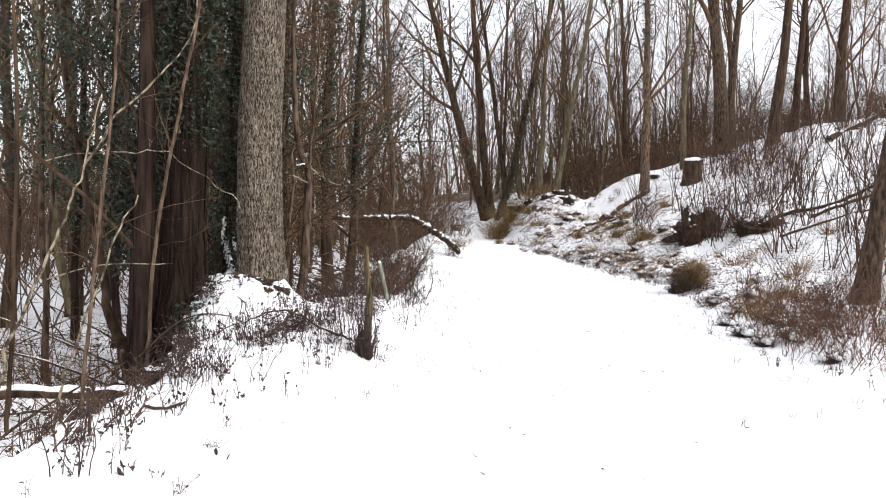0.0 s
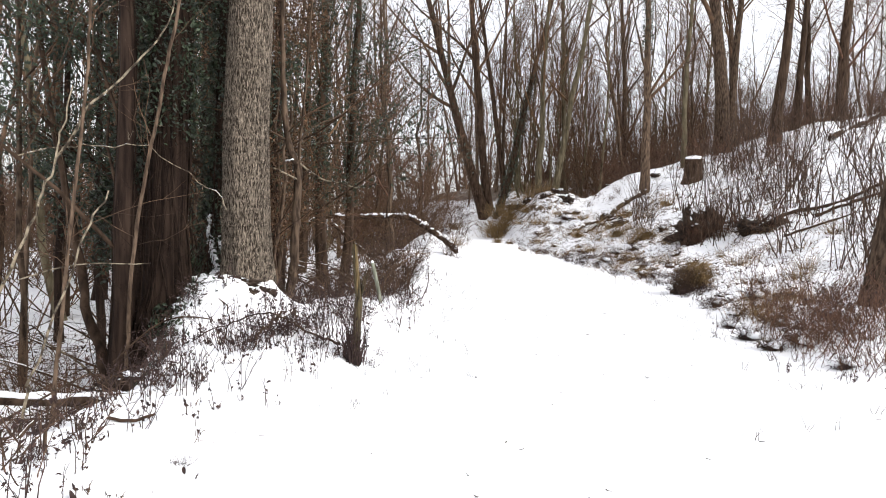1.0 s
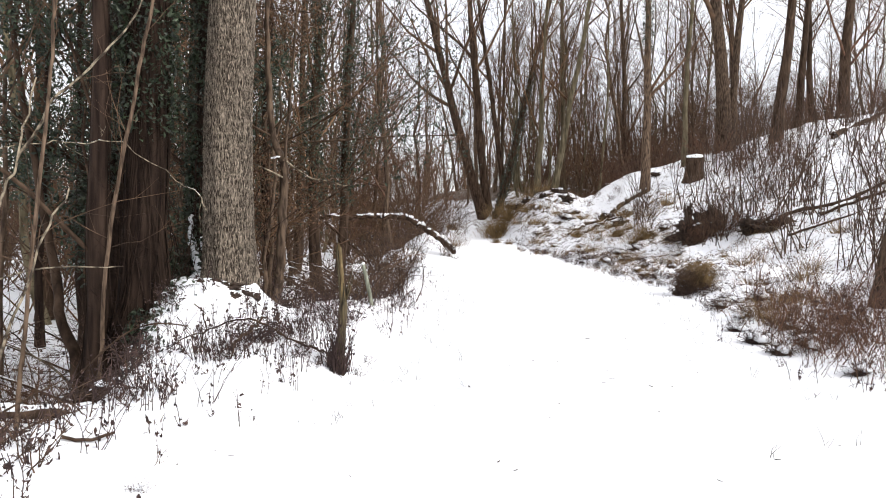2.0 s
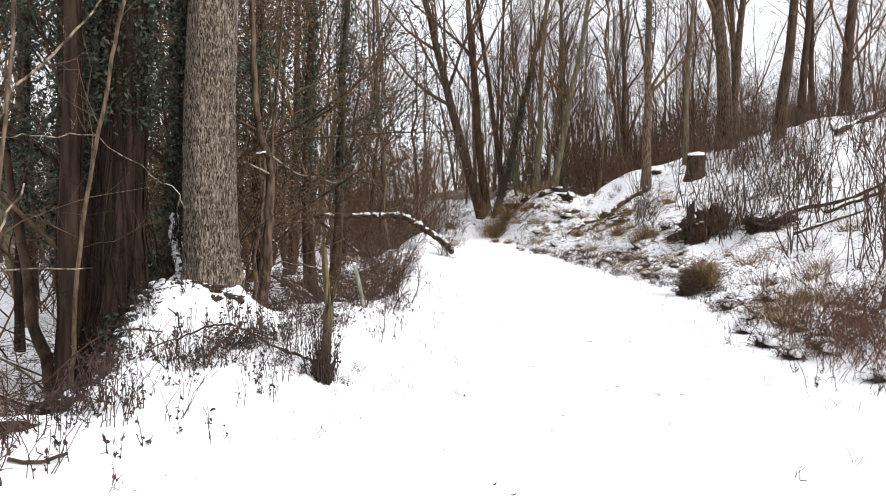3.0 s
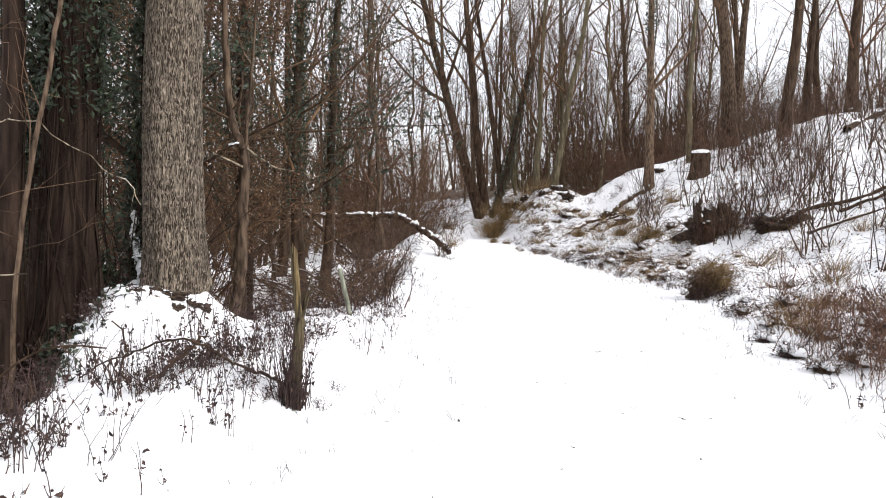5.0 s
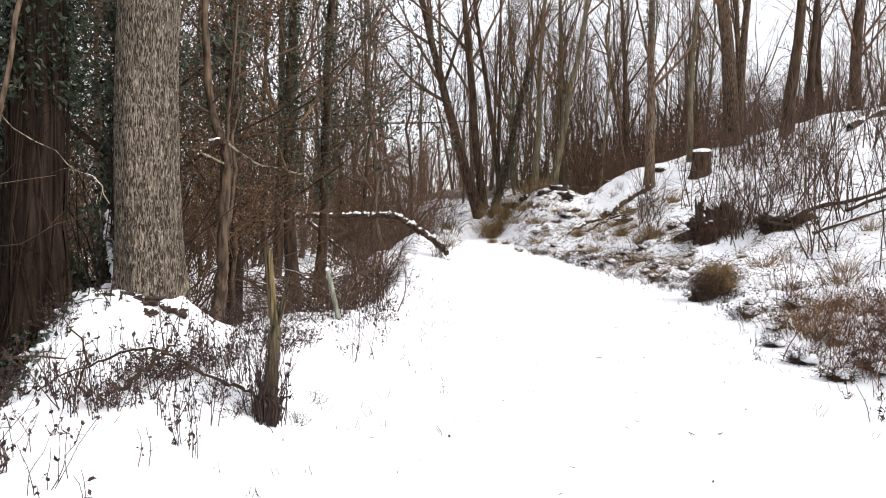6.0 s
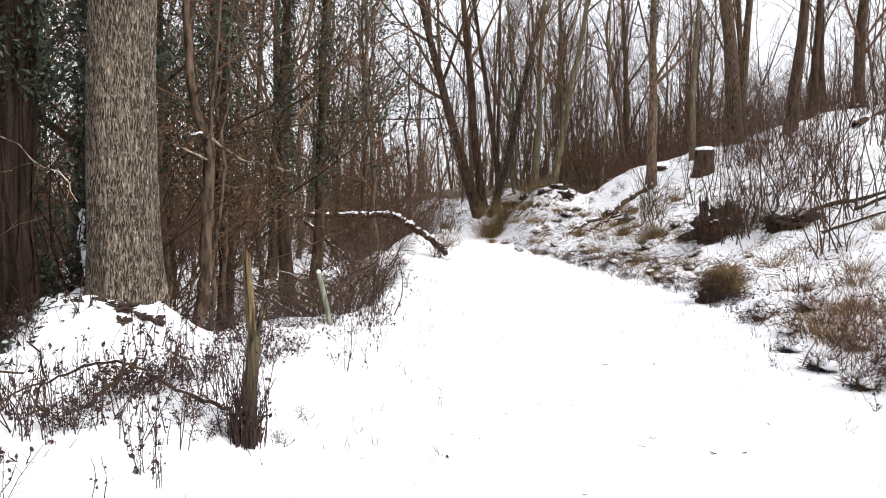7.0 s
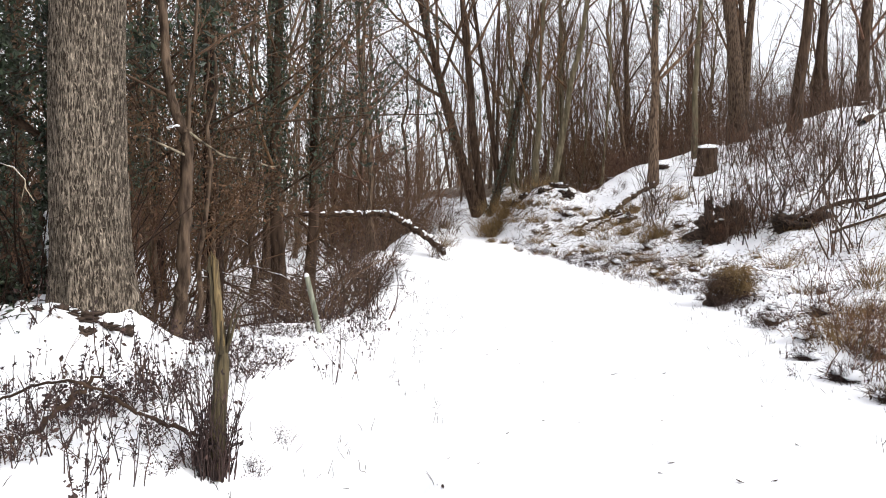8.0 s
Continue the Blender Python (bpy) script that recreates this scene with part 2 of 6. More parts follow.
def ground_z(x, y):
    x, y = np.asarray(x, float), np.asarray(y, float)
    base = track_z(y)
    u = np.maximum(x - track_right(y), 0)
    toe = np.interp(y, [0, 10, 20, 30], [3.5, 3.0, 2.0, 0.6])
    slope = np.interp(y, [10, 30], [0.36, 0.42])
    hill = 1.3 * step(30, 38, y) * (1 - np.exp(-u / 2.0)) + slope * (np.sqrt(u * u + toe * toe) - toe)
    hill = -np.log(np.exp(-1.3 * np.minimum(hill, 40)) + np.exp(-1.3 * (6.4 + 0.8 * step(32, 40, y)))) / 1.3
    hill = hill - 1.45 * step(34, 40, y) * step(2.0, 4.5, u) * (1 - 0.6 * step(12, 17, u)) - 0.12 * step(28, 36, y) * step(7, 11, u) * (1 - step(14, 19, u))
    far_up = step(0, 12, u)
    z = base * (1 - far_up) + 0.2 * far_up + hill
    rough = step(0.0, 1.2, u)
    z = z + 0.14 * step(0.0, 0.7, u) * step(8, 14, y)
    verge = step(-0.6, 0.3, x - track_right(y))
    z = z + verge * 0.07 * np.maximum(lumps(x, y, 0.42, 63, 2), 0)
    z = z + rough * (0.20 * lumps(x, y, 1.0, 3, 4) + 0.09 * np.abs(lumps(x, y, 0.5, 5, 2)) * (1 - step(4, 9, u)) + 0.30 * step(3, 8, u) * lumps(x, y, 4.5, 8))
    z = z + (1.2 + 0.4 * lumps(x, y, 0.9, 61)) * np.exp(-(((x - 6.3) / 1.6) ** 2 + ((y - 35.5) / 2.2) ** 2)) + 0.5 * np.exp(-(((x - 10) / 1.5) ** 2 + ((y - 35) / 2) ** 2))
    # the raised verge and the hollow beyond it
    v = np.maximum(track_left(y) - x, 0)
    z = z + np.interp(y, [0, 5, 7.2, 9, 10.5, 11.5, 13, 20, 30, 45], [0.05, 0.12, 0.36, 0.50, 0.47, 0.45, 0.28, 0.12, 0.1, 0.1]) * step(-0.35, 0.4, track_left(y) - x)
    z = z + step(0.1, 0.8, v) * (0.085 * lumps(x, y, 0.5, 21) + 0.03 * np.abs(lumps(x, y, 0.22, 23)))
    d = np.maximum(brink(y) - x, 0)
    sink = step(0, 1.0, d)
    floor_z = -0.75 + 0.35 * step(13, 22, y) + 0.22 * lumps(x, y, 3.5, 31) + 0.05 * lumps(x, y, 0.6, 35)
    z = z * (1 - sink) + floor_z * sink
    heap = np.exp(-(np.abs((x + 2.40) / np.where(x > -2.4, 0.52, 0.66)) ** 3.5 + np.abs((y - 8.9) / 0.85) ** 3.5))
    z = z + 0.13 * np.exp(-(((x + 1.99) / 0.10) ** 2 + ((y - 9.08) / 0.16) ** 2)) + 0.10 * np.exp(-(((x + 2.76) / 0.13) ** 2 + ((y - 9.1) / 0.2) ** 2))
    z = z + heap * (0.40 + 0.09 * lumps(x, y, 0.35, 57) + 0.06 * np.abs(lumps(x, y, 0.24, 58)))
    z = z - 1.15 * np.exp(-(((x - 7.7) / 1.7) ** 2 + ((y - 39.5) / 5.5) ** 2))
    z = z + (1.0 + 0.3 * lumps(x, y, 0.9, 77)) * np.exp(-(((x + 0.35) / 1.0) ** 2 + ((y - 28.6) / 1.5) ** 2)) + 0.95 * np.exp(-(((x + 1.0) / 0.75) ** 2 + ((y - 23.6) / 1.3) ** 2))
    on_track = (1 - step(0, 0.5, u)) * (1 - step(0, 0.5, v))
    z = z + on_track * (0.012 * lumps(x, y, 1.4, 41) + 0.004 * lumps(x, y, 0.25, 45))
    for fx, fy, turn in FOOTPRINTS:
        a, b = (x - fx) * np.cos(turn) + (y - fy) * np.sin(turn), (y - fy) * np.cos(turn) - (x - fx) * np.sin(turn)
        z = z - 0.10 * np.exp(-((a / 0.06) ** 4 + (b / 0.13) ** 4))
    return z


def bare_share(x, y):
    """How much litter shows through the snow, 0 to about 0.6."""
    u, d = np.maximum(x - track_right(y), 0), np.maximum(brink(y) - x, 0)
    b = (np.interp(y, [12, 18, 22, 30], [0.35, 0.37, 0.42, 0.43]) + 0.13 * lumps(x, y, 3.0, 51) - 0.04) * step(0.05, 0.9, u)
    b = np.maximum(b, (0.27 + 0.02 * (1 - step(12, 17, y)) + 0.14 * lumps(x, y, 2.0, 53)) * step(0.15, 1.0, d))
    v = np.maximum(track_left(y) - x, 0)
    b = np.maximum(b, 0.30 * step(0.5, 1.3, v))
    b = np.maximum(b, 0.47 * np.exp(-(((x + 2.2) / 0.36) ** 4 + ((y - 8.52) / 0.16) ** 4)))
    b = b + 0.07 * np.exp(-(((x - 12) / 3.5) ** 2 + ((y - 29) / 4.0) ** 2))
    b = b + 0.08 * np.exp(-(((x - 5.8) / 2.0) ** 2 + ((y - 33) / 3.0) ** 2))
    b = b - 0.16 * np.exp(-(((x + 0.5) / 1.0) ** 2 + ((y - 27.5) / 3.5) ** 2))
    far = step(37, 48, y)
    return b + far * 0.25 * step(0.0, 1, u + d)


def gz(x, y):
    return float(ground_z(x, y))


# ---- mesh helpers ----
def mesh_of(name, verts, quads, mat_, smooth_shade=True):
    me = bpy.data.meshes.new(name)
    quads = np.asarray(quads, np.int32)
    k = quads.shape[1]
    me.vertices.add(len(verts))
    me.vertices.foreach_set("co", np.asarray(verts, np.float32).ravel())
    me.loops.add(quads.size)
    me.loops.foreach_set("vertex_index", quads.ravel())
    me.polygons.add(len(quads))
    me.polygons.foreach_set("loop_start", np.arange(0, quads.size, k, dtype=np.int32))
    me.polygons.foreach_set("use_smooth", np.full(len(quads), smooth_shade))
    me.update(calc_edges=True)
    me.validate()
    me.materials.append(mat_)
    return me


def part(name, me, parent, label=""):
    ob = new(name, me)
    ob.parent = parent
    if label:
        tagged(ob, label)
    return ob


def thing(name, x, y, label, category, group="", kind="", z=None):
    ob = new(name)
    ob.location = (x, y, gz(x, y) if z is None else z)
    return tagged(ob, label, category, group, kind)


def tube_arrays(pts, rad, sides, lump=0.0, rng=None, cap=True):
    """Round sleeves along many lines at once. pts: lines x points x 3; rad: lines x points."""
    pts, rad = np.asarray(pts, float), np.asarray(rad, float)
    if pts.ndim == 2:
        pts, rad = pts[None], rad[None]
    K, N, _ = pts.shape
    tan = np.gradient(pts, axis=1)
    tan /= np.linalg.norm(tan, axis=2, keepdims=True) + 1e-9
    mean = pts[:, -1] - pts[:, 0]
    ref = np.where(np.abs(mean[:, 2:3]) > 0.6 * np.linalg.norm(mean, axis=1, keepdims=True), np.array([[1.0, 0, 0]]), np.array([[0, 0, 1.0]]))
    a = np.cross(tan, ref[:, None, :])
    a /= np.linalg.norm(a, axis=2, keepdims=True) + 1e-9
    b = np.cross(tan, a)
    ang = np.arange(sides) * 2 * np.pi / sides
    ring = a[:, :, None, :] * np.cos(ang)[:, None] + b[:, :, None, :] * np.sin(ang)[:, None]
    r = np.repeat(rad[:, :, None], sides, axis=2)
    if lump:
        r = r * (1 + lump * rng.standard_normal(r.shape))
    V = (pts[:, :, None, :] + ring * r[..., None]).reshape(-1, 3)
    k, n, s = np.meshgrid(np.arange(K), np.arange(N - 1), np.arange(sides), indexing="ij")
    s2 = (s + 1) % sides
    base = k * N * sides
    Q = np.stack([base + n * sides + s, base + n * sides + s2, base + (n + 1) * sides + s2, base + (n + 1) * sides + s], -1).reshape(-1, 4)
    if cap and sides == 4:
        kk = np.arange(K) * N * sides
        Q = np.concatenate([Q, kk[:, None] + np.array([3, 2, 1, 0]), kk[:, None] + (N - 1) * sides + np.arange(4)])
    return V, Q[:, ::-1]


def joined(chunks):
    V, Q, off = [], [], 0
    for v, q in chunks:
        V.append(v)
        Q.append(q + off)
        off += len(v)
    return np.concatenate(V), np.concatenate(Q)


def unit(v):
    return v / (np.linalg.norm(v, axis=-1, keepdims=True) + 1e-9)


def shoots(rng, start, way, length, radius, n, wiggle=0.12, up=0.0, tip=0.25):
    """Lines that grow from their starts, wandering, bent up (or down) a little at every step."""
    K = len(start)
    length, radius = np.broadcast_to(length, (K,)), np.broadcast_to(radius, (K,))
    pts = np.zeros((K, n, 3))
    pts[:, 0] = start
    way = unit(np.asarray(way, float))
    seg = (length / (n - 1))[:, None]
    for i in range(1, n):
        way = unit(way + wiggle * rng.standard_normal((K, 3)) + np.array([0, 0, up]))
        pts[:, i] = pts[:, i - 1] + way * seg
    rad = radius[:, None] * np.linspace(1, tip, n)[None]
    return pts, rad


def offspring(rng, pts, rad, per, t0=0.25, t1=1.0, ratio=0.4, angle=50, rr=0.55, n=4, wiggle=0.15, up=0.06, rmin=0.003, tip=0.3):
    """Side shoots spread along the parents."""
    K, N, _ = pts.shape
    who = np.repeat(np.arange(K), per)
    t = rng.uniform(t0, t1, len(who)) * (N - 1)
    i = np.minimum(t.astype(int), N - 2)
    f = (t - i)[:, None]
    start = pts[who, i] * (1 - f) + pts[who, i + 1] * f
    tan = unit(pts[who, i + 1] - pts[who, i])
    r0 = rad[who, i] * (1 - f[:, 0]) + rad[who, i + 1] * f[:, 0]
    side = unit(np.cross(tan, rng.standard_normal((len(who), 3))))
    a = np.radians(rng.normal(angle, 11, len(who)))[:, None]
    total = np.linalg.norm(np.diff(pts, axis=1), axis=2).sum(1)[who]
    length = total * ratio * rng.uniform(0.55, 1.3, len(who)) * (1.15 - 0.6 * t / (N - 1))
    return shoots(rng, start, tan * np.cos(a) + side * np.sin(a), length, np.maximum(r0 * rr, rmin), n, wiggle, up, tip)


def leaves_at(rng, where, size, spread=0.0, flat=0.0):
    """Small folded leaves, four corners each."""
    K = len(where)
    c = where + spread * rng.standard_normal((K, 3))
    a = unit(rng.standard_normal((K, 3)))
    nrm = rng.standard_normal((K, 3))
    nrm[:, 2] += flat * 3
    b = unit(np.cross(a, unit(nrm)))
    up = np.cross(a, b)
    s = (size * rng.uniform(0.6, 1.3, K))[:, None]
    V = np.stack([c - a * s, c + b * s * 0.5 + up * s * 0.22, c + a * s, c - b * s * 0.5 + up * s * 0.22], 1).reshape(-1, 3)
    return V, np.arange(K * 4).reshape(-1, 4)


# ---- ground: one sheet to the horizon ----
def graded(lo, hi, fine_lo, fine_hi, pitch, growth_lo, growth_hi):
    mid = list(np.arange(fine_lo, fine_hi, pitch))
    s, p = pitch, mid[-1]
    while p < hi:
        s *= growth_hi
        p += s
        mid.append(p)
    s, p = pitch, mid[0]
    while p > lo:
        s *= growth_lo
        p -= s
        mid.insert(0, p)
    return np.array(mid)


gx = graded(-900, 900, -3.8, 6.4, 0.06, 1.1, 1.03)
gy = graded(-120, 1200, 2.8, 13.0, 0.06, 1.3, 1.011)
GX, GY = np.meshgrid(gx, gy)
GZ = ground_z(GX, GY)
nx, ny = len(gx), len(gy)
ii, jj = np.meshgrid(np.arange(nx - 1), np.arange(ny - 1))
quad = np.stack([jj * nx + ii, jj * nx + ii + 1, (jj + 1) * nx + ii + 1, (jj + 1) * nx + ii], -1).reshape(-1, 4)
ground_me = mesh_of("ground", np.stack([GX, GY, GZ], -1).reshape(-1, 3), quad, M_GROUND)
bare = ground_me.attributes.new("bare", "FLOAT", "POINT")
bare.data.foreach_set("value", bare_share(GX, GY).astype(np.float32).ravel())
tagged(new("ground", ground_me), "snow-covered woodland track between a raised verge and a bank", "ground", kind="structure")


# ---- trees ----
def tree(name, x, y, r, height, lean=(0, 0), bend=0.0, seed=1, bark=M_BARK, twig=M_TWIG, limbs=10, first=0.3, angle=38, ratio=0.32, sub=5, fine=4, sides=9, up=0.10,
         label="bare brown-grey tree on the snowy ground", group="bare trees", ivy=0, ivy_to=1.0, ivy_from=0.0, bush_label="dark green ivy", flare=1.35, wander=0.035, ivy_crown=0, ivy_mat=M_IVY, vines=0, limb_r=0.5, leaf_size=0.0, clear=None):
    rng = np.random.default_rng(seed)
    root = thing(name, x, y, label, "tree", group)
    n = 14
    h = np.linspace(0, 1, n) ** 1.15 * (height + 0.15) - 0.15
    wob = np.cumsum(rng.standard_normal((n, 2)) * wander * height / n, 0)
    arc = bend * np.sin(np.clip(h / height, 0, 1) * np.pi)
    pts = np.stack([lean[0] * h + wob[:, 0] + arc, lean[1] * h + wob[:, 1], h], 1)
    rad = r * np.linspace(1, 0.12, n) ** 0.8
    rad[0] *= flare
    rad[1] *= 1 + (flare - 1) * 0.25
    v, q = tube_arrays(pts, rad, sides, 0.03, rng)
    part("trunk", mesh_of("trunk", v, q, bark), root)
    P, R = offspring(rng, pts[None], rad[None], limbs, first, 0.98, ratio, angle, limb_r, 6, 0.10, up, 0.008)
    if clear is not None:
        free = P[:, :, 0].max(1) + x < clear
        P, R = P[free], R[free]
    chunks = [tube_arrays(P, R, 5)]
    if sub:
        P2, R2 = offspring(rng, P, R, sub, 0.2, 1, 0.42, 42, 0.5, 4, 0.13, up * 0.8, 0.005)
        chunks.append(tube_arrays(P2, R2, 3))
        if fine:
            P3, R3 = offspring(rng, P2, R2, fine, 0.15, 1, 0.55, 45, 0.7, 2 + (y < 14), 0.15, up * 0.5, 0.0035 + 0.00012 * y)
            chunks.append(tube_arrays(P3, R3, 3))
    v, q = joined(chunks)
    part("crown", mesh_of("crown", v, q, twig), root)
    if ivy_crown:
        pool = np.concatenate([P[:, 1:].reshape(-1, 3), P2.reshape(-1, 3)])
        pool = pool[pool[:, 2] < 7.5] if (pool[:, 2] < 7.5).sum() > 20 else pool
        if y < 11:
            pool = pool[pool[:, 0] + x < -2.95]
        v, q = leaves_at(rng, pool[rng.integers(0, len(pool), ivy_crown)], leaf_size or 0.034 + 0.02 * (y > 15), 0.17)
        part("hanging_ivy", mesh_of("hanging_ivy", v, q, ivy_mat, False), root, bush_label)
    if vines:
        a0 = rng.uniform(0, 2 * np.pi, vines)
        turn = np.cumsum(rng.normal(0, 0.38, (vines, n)), 1) + a0[:, None]
        out = rad[None] * 1.02 + np.abs(rng.normal(0.012, 0.012, (vines, n)))
        P4 = np.stack([pts[None, :, 0] + np.cos(turn) * out, pts[None, :, 1] + np.sin(turn) * out, np.broadcast_to(pts[None, :, 2], turn.shape)], -1)[:, :9]
        R4 = np.broadcast_to(np.linspace(0.007, 0.003, 9), (vines, 9)) * rng.uniform(0.6, 1.5, (vines, 1))
        P5, R5 = offspring(rng, P4, R4, 16, 0.0, 0.8, 0.11, 50, 0.5, 5, 0.25, -0.03, 0.003)
        v, q = joined([tube_arrays(P4, R4, 5), tube_arrays(P5, R5, 3)])
        tagged(part("vine", mesh_of("vine", v, q, M_BARK_IVY), root, "dark hairy ivy stems"), kind="stuff")
    if ivy:
        t = rng.uniform(ivy_from, ivy_to, ivy) * (n - 1) * 0.999
        i = t.astype(int)
        f = (t - i)[:, None]
        c = pts[i] * (1 - f) + pts[i + 1] * f
        rr = rad[i] * (1 - f[:, 0]) + rad[i + 1] * f[:, 0]
        a = rng.uniform(0, 2 * np.pi, ivy)
        out = rr + np.abs(rng.normal(0, 0.09, ivy)) + 0.02
        c = c + np.stack([np.cos(a) * out, np.sin(a) * out, rng.normal(0, 0.05, ivy)], 1)
        v, q = leaves_at(rng, c, leaf_size or 0.034 + 0.02 * (y > 15))
        part("ivy", mesh_of("ivy", v, q, M_IVY, False), root, bush_label)
    return root


def shrub(name, x, y, stems, height, spread, r=0.01, seed=1, twig=M_TWIG, sub=5, fine=4, arch=0.0, leaves=0, leaf=0.03, leaf_mat=None, splay=0.35, up=0.03,
          label="leafless brown shrub in the snow", group="bare shrubs", category="shrub", lowest=0.15, wiggle=0.09, bundles=4, fine_n=2, thin=0.0):
    rng = np.random.default_rng(seed)
    root = thing(name, x, y, label, category, group)
    for k in range(bundles):
        m = max(1, stems // bundles)
        cx, cy = rng.normal(0, spread * 0.7, 2)
        sx, sy = cx + rng.normal(0, spread * 0.6, m), cy + rng.normal(0, spread * 0.6, m)
        start = np.stack([sx, sy, ground_z(x + sx, y + sy) - root.location.z - 0.03], 1)
        way = np.stack([rng.normal(0, splay, m), rng.normal(0, splay, m), np.ones(m)], 1)
        P, R = shoots(rng, start, way, height * rng.uniform(0.5, 1.15, m), r * rng.uniform(0.6, 1.4, m), 7, wiggle, up - arch, 0.3)
        chunks, ends = [tube_arrays(P, R, 3 + (y < 13))], P
        if sub:
            P2, R2 = offspring(rng, P, R, sub, lowest, 1, 0.38, 38, 0.6, 4, 0.12, up, max(r * 0.3, thin))
            chunks.append(tube_arrays(P2, R2, 3))
            ends = P2
            if fine:
                P3, R3 = offspring(rng, P2, R2, fine, 0.1, 1, 0.55, 42, 0.7, fine_n, 0.14, up * 0.5, max(r * 0.22, thin))
                chunks.append(tube_arrays(P3, R3, 3))
                ends = P3
        v, q = joined(chunks)
        stem = part("stem", mesh_of("stem", v, q, twig), root)
        if category == "weeds":
            tagged(stem, kind="stuff")
        if leaves:
            e = ends.reshape(-1, 3)
            w = e[rng.integers(0, len(e), leaves // bundles)]
            v, q = leaves_at(rng, w, leaf, 0.02)
            part("withered_foliage", mesh_of("withered_foliage", v, q, leaf_mat or M_LEAF, False), stem)
    return root


def again(ob, x, y, turn, size=1.0):
    c = copy_thing(ob, pose(x, y, gz(x, y), 0, 0, turn))
    c.scale = (size, size, size)
    return c


# the stout furrowed trunk on the mound
def furrowed_trunk(x, y):
    root = thing("tree", x, y, "stout tree with furrowed grey-brown bark on a snowy mound", "tree", "large trunks")
    H, S, N = 13.0, 200, 220

    def sway(z):
        return 0.028 * z + np.interp(z, [0, 0.2, 1.0, 1.8, 2.6, 4, 13], [0.03, 0.02, -0.015, -0.035, -0.025, 0, 0])
    h = np.linspace(0, 1, N) ** 2.0 * (H + 0.3) - 0.3
    ang = np.arange(S) * 2 * np.pi / S
    hh, aa = np.meshgrid(h, ang, indexing="ij")
    r = 0.285 - 0.011 * np.clip(hh, 0, 20) + 0.03 * np.exp(-np.clip(hh + 0.05, 0, 9) / 0.22)
    r = r * (1 + 0.02 * np.sin(aa * 2 + 1) + np.exp(-np.clip(hh, 0, 9) / 0.3) * (0.05 * np.sin(aa * 4 + 0.6) + 0.035 * np.sin(aa * 7)))
    # slight unevenness of the bark
    r = r + 0.008 * lumps(aa * 9, hh * 14, 1.0, 71, 2)
    for ka, kh, kr in ((-1.2, 1.55, 0.022), (-1.75, 1.35, 0.02), (-1.5, 2.35, 0.018), (-0.9, 0.75, 0.02)):
        r = r + kr * np.exp(-(((aa - ka % (2 * np.pi)) / 0.28) ** 2 + ((hh - kh) / 0.09) ** 2))
    cx, cy = sway(hh), -0.01 * hh
    V = np.stack([cx + r * np.cos(aa), cy + r * np.sin(aa), hh], -1).reshape(-1, 3)
    i, j = np.meshgrid(np.arange(N - 1), np.arange(S), indexing="ij")
    j2 = (j + 1) % S
    Q = np.stack([i * S + j, i * S + j2, (i + 1) * S + j2, (i + 1) * S + j], -1).reshape(-1, 4)
    part("trunk", mesh_of("trunk", V, Q, M_BARK_BIG), root)
    rng = np.random.default_rng(5)
    pts = np.stack([sway(h[::16]), -0.01 * h[::16], h[::16]], 1)
    rad = 0.285 - 0.011 * np.clip(h[::16], 0, 20)
    P, R = offspring(rng, pts[None], rad[None] * 0.6, 12, 0.72, 1, 0.4, 50, 0.6, 7, 0.12, 0.08, 0.02)
    P2, R2 = offspring(rng, P, R, 6, 0.2, 1, 0.4, 42, 0.5, 5, 0.13, 0.05, 0.008)
    v, q = joined([tube_arrays(P, R, 7), tube_arrays(P2, R2, 4)])
    part("crown", mesh_of("crown", v, q, M_BARK), root)


furrowed_trunk(-2.34, 9.1)

# the ivy-grown trunks beside it
rng_lean = (0.03, -0.02, 0.02, 0.05, -0.04, 0.01, 0.02)
IVY = dict(bark=M_BARK_IVY, twig=M_BARK_DARK, limb_r=0.25, group="ivy-clad trunks", sub=5, fine=3)
tree("tree", -3.22, 8.75, 0.26, 13, (0.01, 0.02), seed=11, limbs=12, first=0.16, angle=65, label="dark trunk overgrown with ivy beside the mound", ivy=6500, ivy_from=0.24, ivy_to=0.6, ivy_crown=5200, vines=40, clear=-2.7, flare=1.6, **IVY)
tree("tree", -3.66, 8.5, 0.12, 12, (0.03, 0.0), seed=12, limbs=9, first=0.2, label="slim dark trunk beside an ivy-clad tree", vines=5, clear=-2.8, **IVY)
tree("tree", -3.05, 9.9, 0.20, 13, (0.02, 0.02), seed=13, limbs=12, first=0.16, angle=65, label="trunk hidden under dark green ivy", ivy=8500, ivy_from=0.03, ivy_to=0.55, ivy_crown=5000, vines=18, clear=-2.3, **IVY)
tree("tree", -4.4, 10.8, 0.24, 13, (0.02, 0.02), seed=14, limbs=14, first=0.16, angle=70, label="old trunk wrapped in hanging ivy in the hollow", ivy=5200, ivy_to=0.6, ivy_from=0.25, ivy_crown=5600, vines=16, **IVY)
tree("tree", -5.2, 9.6, 0.045, 11, (-0.035, 0.02), seed=15, bark=M_BARK, twig=M_TWIG, limbs=12, first=0.3, angle=35, wander=0.07, limb_r=0.5, label="slim grey-brown forked sapling in the hollow", group="saplings of the hollow")
tree("tree", -5.75, 10.4, 0.04, 10, (0.02, 0.0), seed=19, bark=M_BARK, twig=M_TWIG, limbs=12, first=0.25, angle=35, wander=0.09, limb_r=0.5, label="slim grey-brown sapling in the hollow", group="saplings of the hollow")
